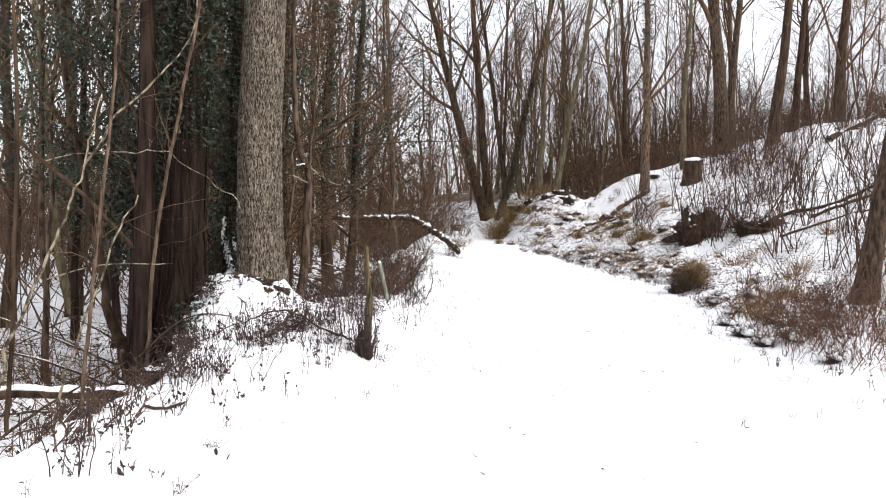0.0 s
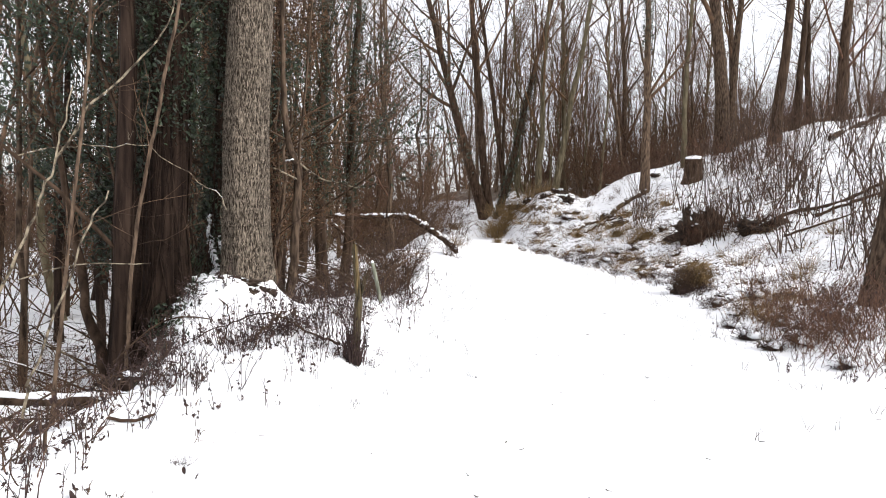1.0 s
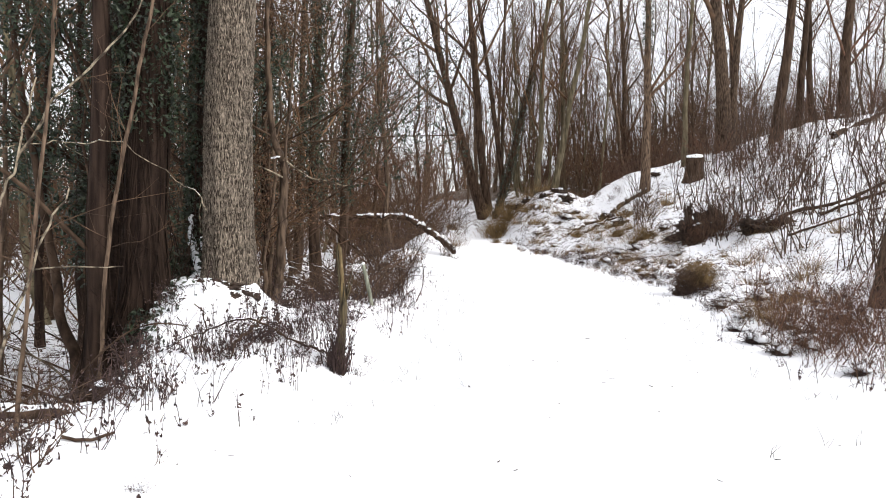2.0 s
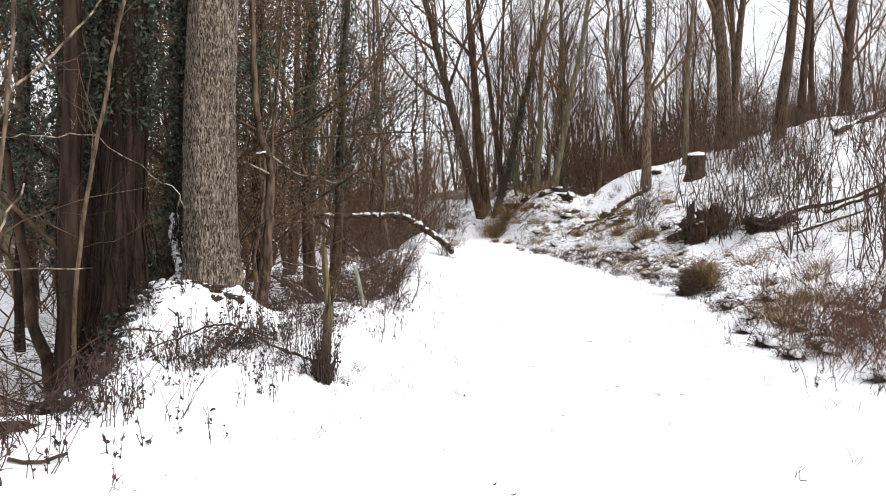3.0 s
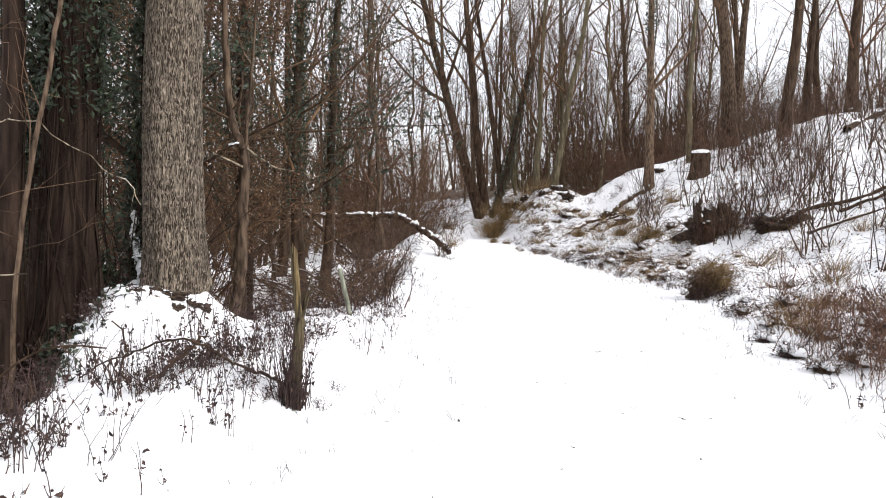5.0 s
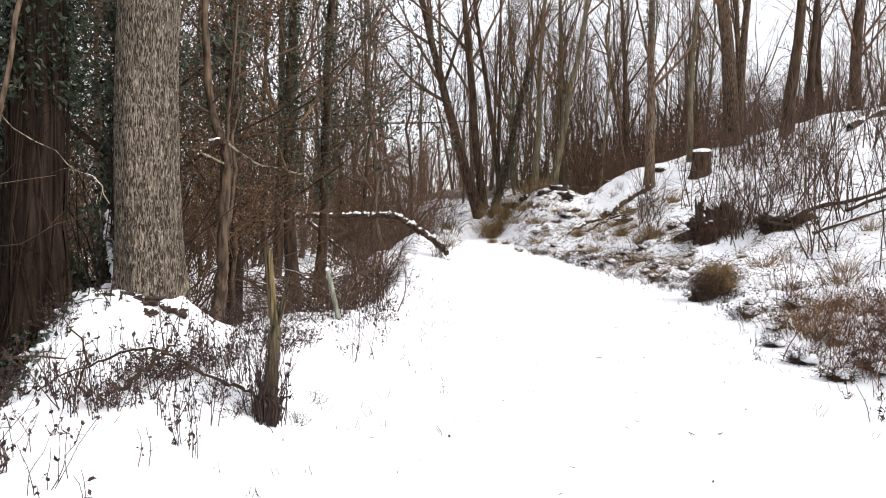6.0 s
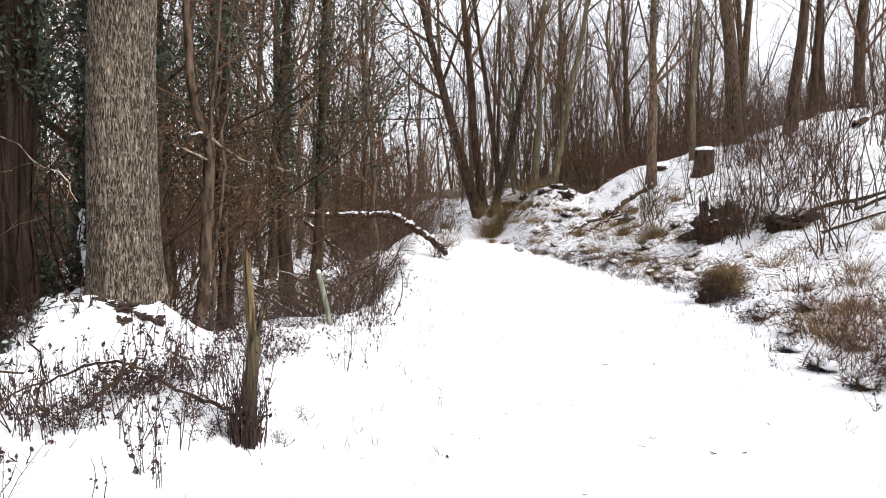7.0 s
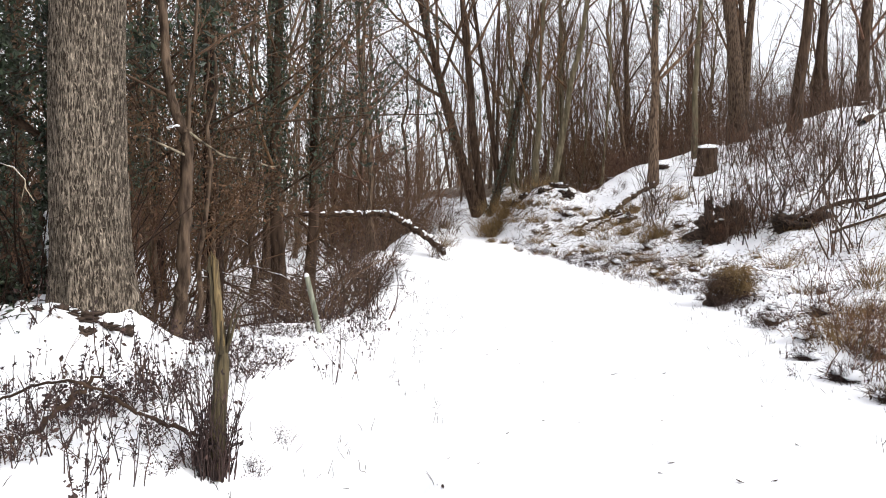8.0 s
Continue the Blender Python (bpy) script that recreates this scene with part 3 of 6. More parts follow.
for k, (x, y, c) in enumerate(((-6.3, 12.5, 5500), (-5.5, 12.0, 5500),  (-4.6, 14.5, 2600), (-8.0, 17.5, 2600), (-5.8, 20.0, 1800), (-3.4, 15.8, 1600), (-10.5, 15.0, 900))):
    tree("tree", x, y, 0.15 if k > 1 else 0.07, 12, (rng_lean[k], 0.0), seed=160 + k, limbs=14, first=0.15, angle=62, label="bare tree with ivy climbing into its limbs", ivy=1000, ivy_to=0.75, ivy_from=0.2, ivy_crown=c,
         ivy_mat=M_IVY if k in (0, 1, 3, 5) else M_BROWN_LEAF, leaf_size=0.05 if k in (0, 1, 3, 5) else 0.04, **IVY)

# brown-leaved young trees that close the view behind the furrowed trunk
for k, (x, y, c) in enumerate(((-2.95, 13.8, 2000), (-3.9, 12.6, 2400), (-4.3, 18.0, 2600), (-5.2, 17.4, 2600), (-3.1, 14.8, 2600), (-4.1, 21.0, 3000), (-5.2, 22.5, 3000), (-6.6, 24, 3000), (-7.5, 27.5, 3000), (-5.9, 28.5, 3000), (-6.1, 20.6, 3000))):
    tree("tree", x, y, 0.05 + 0.02 * (y > 19), 6.2 + 6.3 * (y > 16), (rng_lean[k % 6], 0.0), wander=0.12, leaf_size=0.032 + 0.014 * (y > 19), seed=180 + k, bark=M_BARK, twig=M_TWIG_OCHRE, limbs=18, first=0.16 + 0.12 * (y < 16), angle=55, ratio=0.24, limb_r=0.35, sub=6, fine=4, label="young tree still holding withered brown leaves",
         group="brown-leaved trees", ivy_crown=c, ivy_mat=(M_BROWN_LEAF, M_BROWN_LEAF, M_IVY)[k % 3], bush_label="withered brown foliage")

# trees seen one by one along the track and on the bank
for x, y, r, h, lean, bark, twig, kw in (
    (3.49, 42, 0.33, 20, -0.27, M_BARK_DARK, M_TWIG, dict(limbs=12, first=0.35, bend=0.15, label="dark leaning tree where the track bends")),
    (3.75, 42.3, 0.28, 20, -0.12, M_BARK_DARK, M_TWIG, dict(limbs=12, first=0.3, label="dark upright tree joined to a leaning one")),
    (4.0, 40, 0.20, 18, 0.24, M_BARK_DARK, M_TWIG, dict(limbs=9, first=0.4, ivy=2200, ivy_to=0.5, label="leaning tree with ivy up its trunk")),
    (9.80, 32, 0.21, 16, -0.02, M_BARK, M_TWIG, dict(limbs=11, first=0.3, ivy=500, ivy_from=0.45, ivy_to=0.6, label="straight brown tree with an ivy clump on the bank")),
    (14.45, 34.5, 0.38, 19, -0.07, M_BARK, M_TWIG, dict(limbs=14, sub=6, fine=5, first=0.35, label="stout brown tree behind the stump")),
    (15.4, 36, 0.22, 18, 0.03, M_BARK, M_TWIG, dict(limbs=14, sub=6, fine=5, limb_r=0.35, first=0.4, label="thick brown tree on top of the bank")),
    (16.1, 33, 0.27, 16, 0.055, M_BARK_DARK, M_TWIG, dict(limbs=15, sub=6, fine=5, first=0.35, label="slim dark tree leaning on the bank")),
    (18.8, 36, 0.20, 17, 0.13, M_BARK_DARK, M_TWIG, dict(bend=-0.5, limbs=15, sub=6, fine=5, first=0.35, label="slim dark tree beside its twin")),
    (21.8, 40, 0.18, 16, 0.05, M_BARK_DARK, M_TWIG, dict(limbs=16, sub=6, fine=5, limb_r=0.35, first=0.2, bend=-0.8, label="crooked dark tree on the crest")),
    (22.3, 38, 0.32, 17, 0.05, M_BARK_DARK, M_TWIG_RED, dict(limbs=16, sub=6, fine=5, first=0.2, angle=35, limb_r=0.3, label="forked dark tree on the crest")),
    (7.15, 11.6, 0.19, 11, 0.15, M_BARK, M_TWIG, dict(limbs=3, first=0.85, wander=0.01, label="leaning brown trunk among dry stalks")),
    (-2.75, 19, 0.17, 12, 0.0, M_BARK_DARK, M_TWIG_OCHRE, dict(limbs=16, first=0.3, ivy=3400, ivy_from=0.25, ivy_to=0.85, ivy_crown=2200, leaf_size=0.045, sub=6, fine=4, angle=60, limb_r=0.28, label="ivy-clad tree in the hollow")),
    (-2.35, 20, 0.15, 12, 0.035, M_BARK_DARK, M_TWIG, dict(limbs=16, first=0.3, ivy=2200, ivy_to=0.85, ivy_from=0.25, ivy_crown=1700, leaf_size=0.045, angle=55, limb_r=0.28, label="forked tree with ragged ivy")),
    (6.7, 38, 0.20, 18, 0.165, M_BARK_GREEN, M_TWIG_OCHRE, dict(limbs=10, first=0.3, angle=25, label="greenish leaning trunk on the mound")),
    (6.0, 38, 0.17, 17, 0.035, M_BARK_GREEN, M_TWIG_OCHRE, dict(limbs=10, first=0.25, angle=25, label="greenish slim trunk on the mound")),
    (8.8, 45, 0.20, 18, -0.03, M_BARK_GREEN, M_TWIG, dict(limbs=10, first=0.3, angle=28, label="slim straight trunk beyond the mound")),
    (4.9, 45, 0.20, 18, -0.15, M_BARK_DARK, M_TWIG, dict(limbs=11, first=0.25, angle=30, label="dark tree leaning over the track")),
    (12.4, 34, 0.14, 15, 0.013, M_BARK_GREEN, M_TWIG, dict(limbs=9, first=0.35, label="slim pale tree beside the stump")),
    (-7.7, 15, 0.15, 13, -0.014, M_BARK_DARK, M_TWIG, dict(limbs=10, first=0.2, label="dark tree in the hollow")),
    (-8.4, 14, 0.14, 12, 0.01, M_BARK_DARK, M_TWIG, dict(limbs=10, first=0.2, label="dark tree in the hollow")),
    (12.4, 45, 0.20, 18, -0.04, M_BARK, M_TWIG, dict(limbs=12, first=0.2, angle=28, label="slender bare tree behind the bank")),
    (17.9, 41, 0.19, 17, -0.06, M_BARK, M_TWIG, dict(limbs=12, first=0.2, angle=28, label="slender bare tree behind the bank")),
    (-4.3, 24, 0.16, 14, 0.017, M_BARK_DARK, M_TWIG, dict(limbs=12, first=0.2, label="dark tree deep in the hollow")),
    (-1.7, 30, 0.12, 12, 0.015, M_BARK_DARK, M_TWIG_RED, dict(limbs=16, first=0.15, angle=58, sub=6, fine=5, wander=0.1, label="small twiggy tree at the bend")),
    (3.5, 48, 0.13, 17, -0.03, M_BARK, M_TWIG_RED, dict(limbs=16, sub=6, fine=5, first=0.3, angle=30, label="slim reddish tree beyond the bend")),
    (4.6, 47, 0.12, 16, 0.03, M_BARK, M_TWIG_RED, dict(limbs=16, sub=6, fine=5, first=0.3, angle=30, label="slim reddish tree with dense fine twigs")),
    (5.3, 49.5, 0.14, 18, 0.0, M_BARK, M_TWIG_RED, dict(limbs=16, sub=6, fine=5, first=0.3, angle=32, label="slim tree with a dense reddish crown")),
    (6.0, 46.5, 0.12, 17, -0.04, M_BARK_GREEN, M_TWIG, dict(limbs=14, sub=6, fine=4, first=0.3, angle=28, label="slim greenish tree beyond the mound")),
    (-2.4, 33.5, 0.11, 10.5, 0.02, M_BARK_DARK, M_TWIG_RED, dict(limbs=18, first=0.15, angle=62, sub=6, fine=5, wander=0.12, ivy_crown=1300, ivy_mat=M_BROWN_LEAF, leaf_size=0.05, bush_label="withered brown foliage", label="round-crowned tree with rusty withered leaves")),
    (-0.6, 38, 0.12, 11.5, -0.02, M_BARK_DARK, M_TWIG_RED, dict(limbs=18, first=0.15, angle=60, sub=6, fine=5, wander=0.12, ivy_crown=1200, ivy_mat=M_BROWN_LEAF, leaf_size=0.05, bush_label="withered brown foliage", label="rusty twiggy tree beyond the bend")),
    (-3.9, 36, 0.12, 12.0, 0.03, M_BARK_DARK, M_TWIG_RED, dict(limbs=18, first=0.15, angle=60, sub=6, fine=5, wander=0.12, ivy_crown=1400, ivy_mat=M_BROWN_LEAF, leaf_size=0.05, bush_label="withered brown foliage", label="rusty twiggy tree deep in the wood")),
):
    tree("tree", x, y, r, h, (lean, 0.0), seed=int(x * 31 + y * 7) % 9973, bark=bark, twig=twig, **kw)

# further bare trees of a few builds, scattered through the wood
rng = np.random.default_rng(77)
builds = []
for k, (r, h, lim, first, ang, rat, bark, twig) in enumerate((
    (0.08, 14, 16, 0.18, 34, 0.32, M_BARK, M_TWIG), (0.10, 16, 15, 0.25, 30, 0.30, M_BARK_GREEN, M_TWIG_OCHRE),
    (0.06, 12, 16, 0.12, 36, 0.34, M_BARK, M_TWIG_RED), (0.10, 17, 15, 0.25, 38, 0.32, M_BARK, M_TWIG))):
    builds.append(tree("tree", (-12, -7, 20, 28)[k], (26, 38, 56, 50)[k], r, h, (rng.normal(0, 0.04), 0), seed=300 + k, bark=bark, twig=twig, limbs=lim, first=first, angle=ang, ratio=rat, sub=6, fine=4,
                       label="slender bare tree in the wood", group="trees of the wood", sides=7, wander=0.10))
count = 0
while count < 104:
    if count < 45:
        x, y = rng.uniform(-26, -1), rng.uniform(13, 48)
        fits = x < float(brink(y)) - 1.0 and not (x > -0.19 * y - 0.5 and 13 < y < 27)
    else:
        x, y = rng.uniform(-14, 42), rng.uniform(38, 66)
        fits = x > float(track_right(y)) + 1.5 or y > 47
    if not fits or abs(x) > 0.70 * y + 2:
        continue
    again(builds[count % 4], x, y, rng.uniform(0, 360), rng.uniform(0.75, 1.2))
    count += 1

# slim greenish stems crowding the mound
for k in range(12):
    x, y = rng.uniform(5.2, 9.5), rng.uniform(38.5, 47)
    again(builds[1], x, y, rng.uniform(0, 360), rng.uniform(0.65, 0.9))

# thin stems packed behind the bank
for k in range(15):
    y = rng.uniform(43, 62)
    again(builds[(0, 2, 3)[k % 3]], y * rng.uniform(0.2, 0.42), y, rng.uniform(0, 360), rng.uniform(0.6, 1.0))

# brushwood: many-stemmed shrubs
brush = [shrub("bush", -6, 18, 16, 4.2, 0.5, 0.018, 401, M_TWIG, 6, 4, splay=0.45, thin=0.007), shrub("bush", -9, 20, 16, 3.6, 0.6, 0.015, 402, M_TWIG_RED, 6, 4, splay=0.5, wiggle=0.14, thin=0.007),
         shrub("bush", -5, 16, 16, 4.8, 0.5, 0.018, 403, M_TWIG_OCHRE, 6, 4, splay=0.5, wiggle=0.16, thin=0.007), shrub("bush", -12, 17, 16, 2.8, 0.7, 0.012, 404, M_TWIG, 6, 4, splay=0.5, thin=0.006)]
count = 0
while count < 47:
    x, y = rng.uniform(-26, 0), rng.uniform(12.5, 42)
    if x > float(brink(y)) - 0.9 or abs(x) > 0.70 * y + 1 or (x > -0.19 * y - 0.5 and y < 27):
        continue
    again(brush[count % 4], x, y, rng.uniform(0, 360), rng.uniform(0.8, 1.35))
    count += 1
count = 0
while count < 56:
    x, y = rng.uniform(2, 40), rng.uniform(38, 58)
    if x < float(track_right(y)) + 1.5 or abs(x) > 0.70 * y + 1:
        continue
    again(brush[count % 4], x, y, rng.uniform(0, 360), rng.uniform(0.6, 1.2))
    count += 1

for k in range(16):
    again(brush[(1, 0, 3)[k % 3]], rng.uniform(8.5, 15.5), rng.uniform(41, 48), rng.uniform(0, 360), rng.uniform(0.8, 1.25))
for k in range(16):
    y = rng.uniform(28, 46)
    again(brush[1 + k % 2], float(brink(y)) - rng.uniform(1.0, 5.5), y, rng.uniform(0, 360), rng.uniform(0.9, 1.35))


for k in range(4):
    y = rng.uniform(42, 54)
    again(brush[(0, 1, 3)[k % 3]], y * rng.uniform(0.2, 0.44), y, rng.uniform(0, 360), rng.uniform(1.3, 2.0))


# the far wood, too dense to count
def far_wood():
    rng = np.random.default_rng(900)
    n = 1000
    x, y = rng.uniform(-110, 110, n), rng.uniform(58, 130, n)
    keep = np.abs(x) < 0.78 * y + 6
    x, y = x[keep], y[keep]
    n = len(x)
    start = np.stack([x, y, ground_z(x, y) - 0.1], 1)
    way = np.stack([rng.normal(0, 0.08, n), rng.normal(0, 0.05, n), np.ones(n)], 1)
    P, R = shoots(rng, start, way, rng.uniform(7, 15, n), rng.uniform(0.05, 0.14, n), 6, 0.09, 0.03)
    P2, R2 = offspring(rng, P, R, 10, 0.1, 1, 0.3, 40, 0.5, 3, 0.12, 0.08, 0.02)
    P3, R3 = offspring(rng, P2, R2, 3, 0.1, 1, 0.55, 38, 0.7, 2, 0.12, 0.05, 0.016)
    v, q = joined([tube_arrays(P, R, 4), tube_arrays(P2, R2, 3), tube_arrays(P3, R3, 3)])
    tagged(new("far_wood", mesh_of("far_wood", v, q, M_TWIG)), "distant leafless winter wood", "wood", kind="stuff")


far_wood()


# ---- things on and beside the track ----
def stick(name, pts, r0, r1, mat_, label, category="branch", group="fallen branches", snow=0.0, sides=7, seed=1, twigs=0, twig_mat=None, n=0, lump=0.06, lie=None, gaps=0.0, kink=0.0):
    """A branch along a smooth line through a few points, with side twigs and a ridge of snow."""
    rng = np.random.default_rng(seed)
    pts = np.asarray(pts, float)
    if lie is not None:
        pts[:, 2] = ground_z(pts[:, 0], pts[:, 1]) + lie
    n = n or max(8, 4 * len(pts))
    s = np.linspace(0, len(pts) - 1, n)
    i = np.clip(s.astype(int), 0, len(pts) - 2)
    f = (s - i)[:, None]
    prev, nxt = pts[np.maximum(i - 1, 0)], pts[np.minimum(i + 2, len(pts) - 1)]
    a, b = pts[i], pts[i + 1]
    line = 0.5 * (2 * a + (b - prev) * f + (2 * prev - 5 * a + 4 * b - nxt) * f ** 2 + (3 * a - prev - 3 * b + nxt) * f ** 3)
    line = line + rng.standard_normal(line.shape) * (r0 * 0.18 + kink)
    origin = line[0].copy()
    root = new(name)
    root.location = origin
    tagged(root, label, category, group)
    line = line - origin
    rad = np.linspace(r0, r1, n)
    v, q = tube_arrays(line, rad, sides, lump, rng)
    wood = part("wood", mesh_of("wood", v, q, mat_), root)
    if twigs:
        P, R = offspring(rng, line[None], rad[None], twigs, 0.2, 1, 0.2, 45, 0.26, 6, 0.24, 0.02, 0.0025)
        P2, R2 = offspring(rng, P, R, 3, 0.2, 1, 0.45, 40, 0.6, 3, 0.16, 0.02, 0.002)
        v, q = joined([tube_arrays(P, R, 4), tube_arrays(P2, R2, 3)])
        tagged(part("twig", mesh_of("twig", v, q, twig_mat or mat_), wood), kind="stuff")
    if snow:
        up = line + np.stack([0 * rad, 0 * rad, rad * 0.72], 1)
        keep = rad * snow * (0.75 + 0.5 * rng.random(n))
        keep[[0, -1]] *= 0.4
        if gaps:
            keep = keep * np.where(rng.random(n) < gaps, rng.uniform(0.0, 0.55, n), rng.uniform(0.8, 1.25, n))
            up = up + rng.normal(0, 0.12, up.shape) * rad[:, None]
        v, q = tube_arrays(up, keep, 8, 0.12, rng)
        part("snow", mesh_of("snow", v, q, M_SNOW), root, "ridge of snow")
    return root


def blob(name, x, y, sx, sy, sz, mat_, label, category, seed, group="", rough=0.3, roots=0, snow=0.0, sink=0.3, detail=3, z=None):
    rng = np.random.default_rng(seed)
    root = thing(name, x, y, label, category, group, z=z)
    bm = bmesh.new()
    bmesh.ops.create_icosphere(bm, subdivisions=detail, radius=1.0)
    off = Vector(rng.uniform(-50, 50, 3))
    cap = []
    for v in bm.verts:
        d = v.co.normalized()
        k = 1 + rough * noise.fractal(d * 1.7 + off, 0.9, 2.1, 5) + rough * 0.35 * noise.noise(d * 7 + off)
        v.co = Vector((d.x * sx * k, d.y * sy * k, d.z * sz * k + sz * (1 - 2 * sink) * 0.9))
    me = bpy.data.meshes.new(name)
    bm.to_mesh(me)
    top = [(f.calc_center_median().copy(), f.normal.copy(), f.calc_area()) for f in bm.faces if f.normal.z > 0.75]
    bm.free()
    me.polygons.foreach_set("use_smooth", [True] * len(me.polygons))
    me.materials.append(mat_)
    body = part("body", me, root)
    if roots:
        a = rng.uniform(0, 2 * np.pi, roots)
        e = rng.uniform(-0.1, 1.2, roots)
        d = np.stack([np.cos(a) * np.cos(e), np.sin(a) * np.cos(e), np.sin(e)], 1)
        P, R = shoots(rng, d * np.array([sx, sy, sz]) * 0.8 + np.array([0, 0, sz * 0.5]), d + rng.normal(0, 0.4, d.shape), rng.uniform(0.3, 1.1, roots) * sx, rng.uniform(0.006, 0.022, roots), 6, 0.25, -0.05, 0.2)
        P2, R2 = offspring(rng, P, R, 3, 0.3, 1, 0.45, 45, 0.5, 4, 0.2, 0, 0.005)
        v, q = joined([tube_arrays(P, R, 5), tube_arrays(P2, R2, 3)])
        tagged(part("root", mesh_of("root", v, q, M_BARK_DARK), root, "torn dark roots"), kind="stuff")
    if snow and top:
        bm = bmesh.new()
        for c, nrm, area in top:
            if rng.random() < snow:
                g = bmesh.ops.create_icosphere(bm, subdivisions=1, radius=1.0)["verts"]
                r = math.sqrt(area) * rng.uniform(0.7, 1.2)
                for w in g:
                    w.co = Vector((w.co.x * r, w.co.y * r, w.co.z * r * 0.35)) + c + Vector((0, 0, r * 0.1))
        me = bpy.data.meshes.new("snow")
        bm.to_mesh(me)
        bm.free()
        me.polygons.foreach_set("use_smooth", [True] * len(me.polygons))
        me.materials.append(M_SNOW)
        tagged(part("snow", me, root, "patches of snow"), kind="stuff")
    return root


# the old fence post by the verge, split and leaning
def fence_post(x, y):
    rng = np.random.default_rng(31)
    root = thing("fence_post", x, y, "weathered split wooden fence post leaning at the verge", "fence post")
    h = np.array([-0.15, 0.0, 0.2, 0.4, 0.58, 0.66])
    pts = np.stack([0.015 + 0.06 * h, 0.03 * h, h], 1)
    v, q = tube_arrays(pts, np.array([0.056, 0.050, 0.044, 0.041, 0.038, 0.022]), 14, 0.07, rng)
    part("shaft", mesh_of("shaft", v, q, M_POST), root)
    # two weathered slabs left standing where the post has split
    for name, off, wide, top, mat_, note in (("split_top", 0.012, 0.016, 1.15, M_POST_SPLIT, "yellowish splintered slab"), ("split_back", -0.012, 0.011, 1.10, M_POST, "dark rotten slab")):
        h = np.linspace(0.5, top, 15)
        mid = 0.045 - 0.085 * (h - 0.6) + off + rng.normal(0, 0.002, 15)
        ring = np.array([(-1, -0.6), (-0.5, -1), (0.35, -0.95), (1, -0.5), (0.95, 0.6), (0.2, 1), (-0.8, 0.8)])
        grow = np.linspace(1.05, 0.82, 15)[:, None] * (1 + rng.normal(0, 0.10, (15, 7)))
        tip = h[:, None] + np.where(np.arange(15)[:, None] == 14, rng.uniform(-0.09, 0.03, 7)[None], 0)
        V = np.stack([mid[:, None] + ring[None, :, 0] * wide * grow, 0.018 + ring[None, :, 1] * 0.024 * grow, tip], -1).reshape(-1, 3)
        gi, gj = np.meshgrid(np.arange(14), np.arange(7), indexing="ij")
        g2 = (gj + 1) % 7
        Q = np.stack([gi * 7 + gj, gi * 7 + g2, (gi + 1) * 7 + g2, (gi + 1) * 7 + gj], -1).reshape(-1, 4)
        Q = np.concatenate([Q, [[98, 99, 100, 101], [98, 101, 102, 104], [102, 103, 104, 104]][:2]])
        part(name, mesh_of(name, V, Q, mat_, False), root, note)
    P, R = shoots(rng, np.stack([0.055 + rng.normal(0, 0.012, 5), rng.normal(0.01, 0.02, 5), np.full(5, 0.62)], 1), np.tile([[0.05, 0, 1]], (5, 1)), rng.uniform(0.1, 0.34, 5), 0.012, 4, 0.08, 0, 0.15)
    v, q = tube_arrays(P, R, 4)
    part("splinter", mesh_of("splinter", v, q, M_POST), root)
    n = 190
    a = rng.uniform(0, 2 * np.pi, n)
    d = np.abs(rng.normal(0.06, 0.03, n))
    st = np.stack([np.cos(a) * d, np.sin(a) * d, np.full(n, -0.02)], 1)
    P, R = shoots(rng, st, np.stack([np.cos(a) * 0.10, np.sin(a) * 0.10, np.ones(n)], 1), rng.uniform(0.06, 0.75, n) * rng.uniform(0.35, 1, n), 0.0045, 5, 0.12, 0.01, 0.3)
    P2, R2 = offspring(rng, P, R, 2, 0.3, 1, 0.3, 40, 0.7, 3, 0.1, 0.02, 0.0018)
    v, q = joined([tube_arrays(P, R, 3), tube_arrays(P2, R2, 3)])
    g = thing("dry_weed_clump", x, y, "dark withered stalks round the foot of a fence post", "weeds")
    part("stalk", mesh_of("stalk", v, q, M_WEED), g)
    e = P2.reshape(-1, 3)
    v, q = leaves_at(rng, e[rng.integers(0, len(e), 170)], 0.018, 0.01)
    part("withered_foliage", mesh_of("withered_foliage", v, q, M_LEAF, False), g)


fence_post(-0.82, 7.16)

stake = thing("stake", -0.80, 10.7, "thin grey-green wooden stake leaning at the drop", "stake")
v, q = tube_arrays([[0.04, 0, -0.1], [0.0, 0, 0.12], [-0.05, 0, 0.34], [-0.10, 0, 0.56], [-0.105, 0, 0.575]], [0.028, 0.027, 0.027, 0.026, 0.010], 12, 0.02, np.random.default_rng(4))
part("shaft", mesh_of("shaft", v, q, M_STAKE), stake)
v, q = tube_arrays([[-0.10, 0, 0.555], [-0.105, 0, 0.585], [-0.107, 0, 0.60]], [0.024, 0.022, 0.006], 10, 0.05, np.random.default_rng(5))
part("snow", mesh_of("snow", v, q, M_SNOW), stake, "small cap of snow")

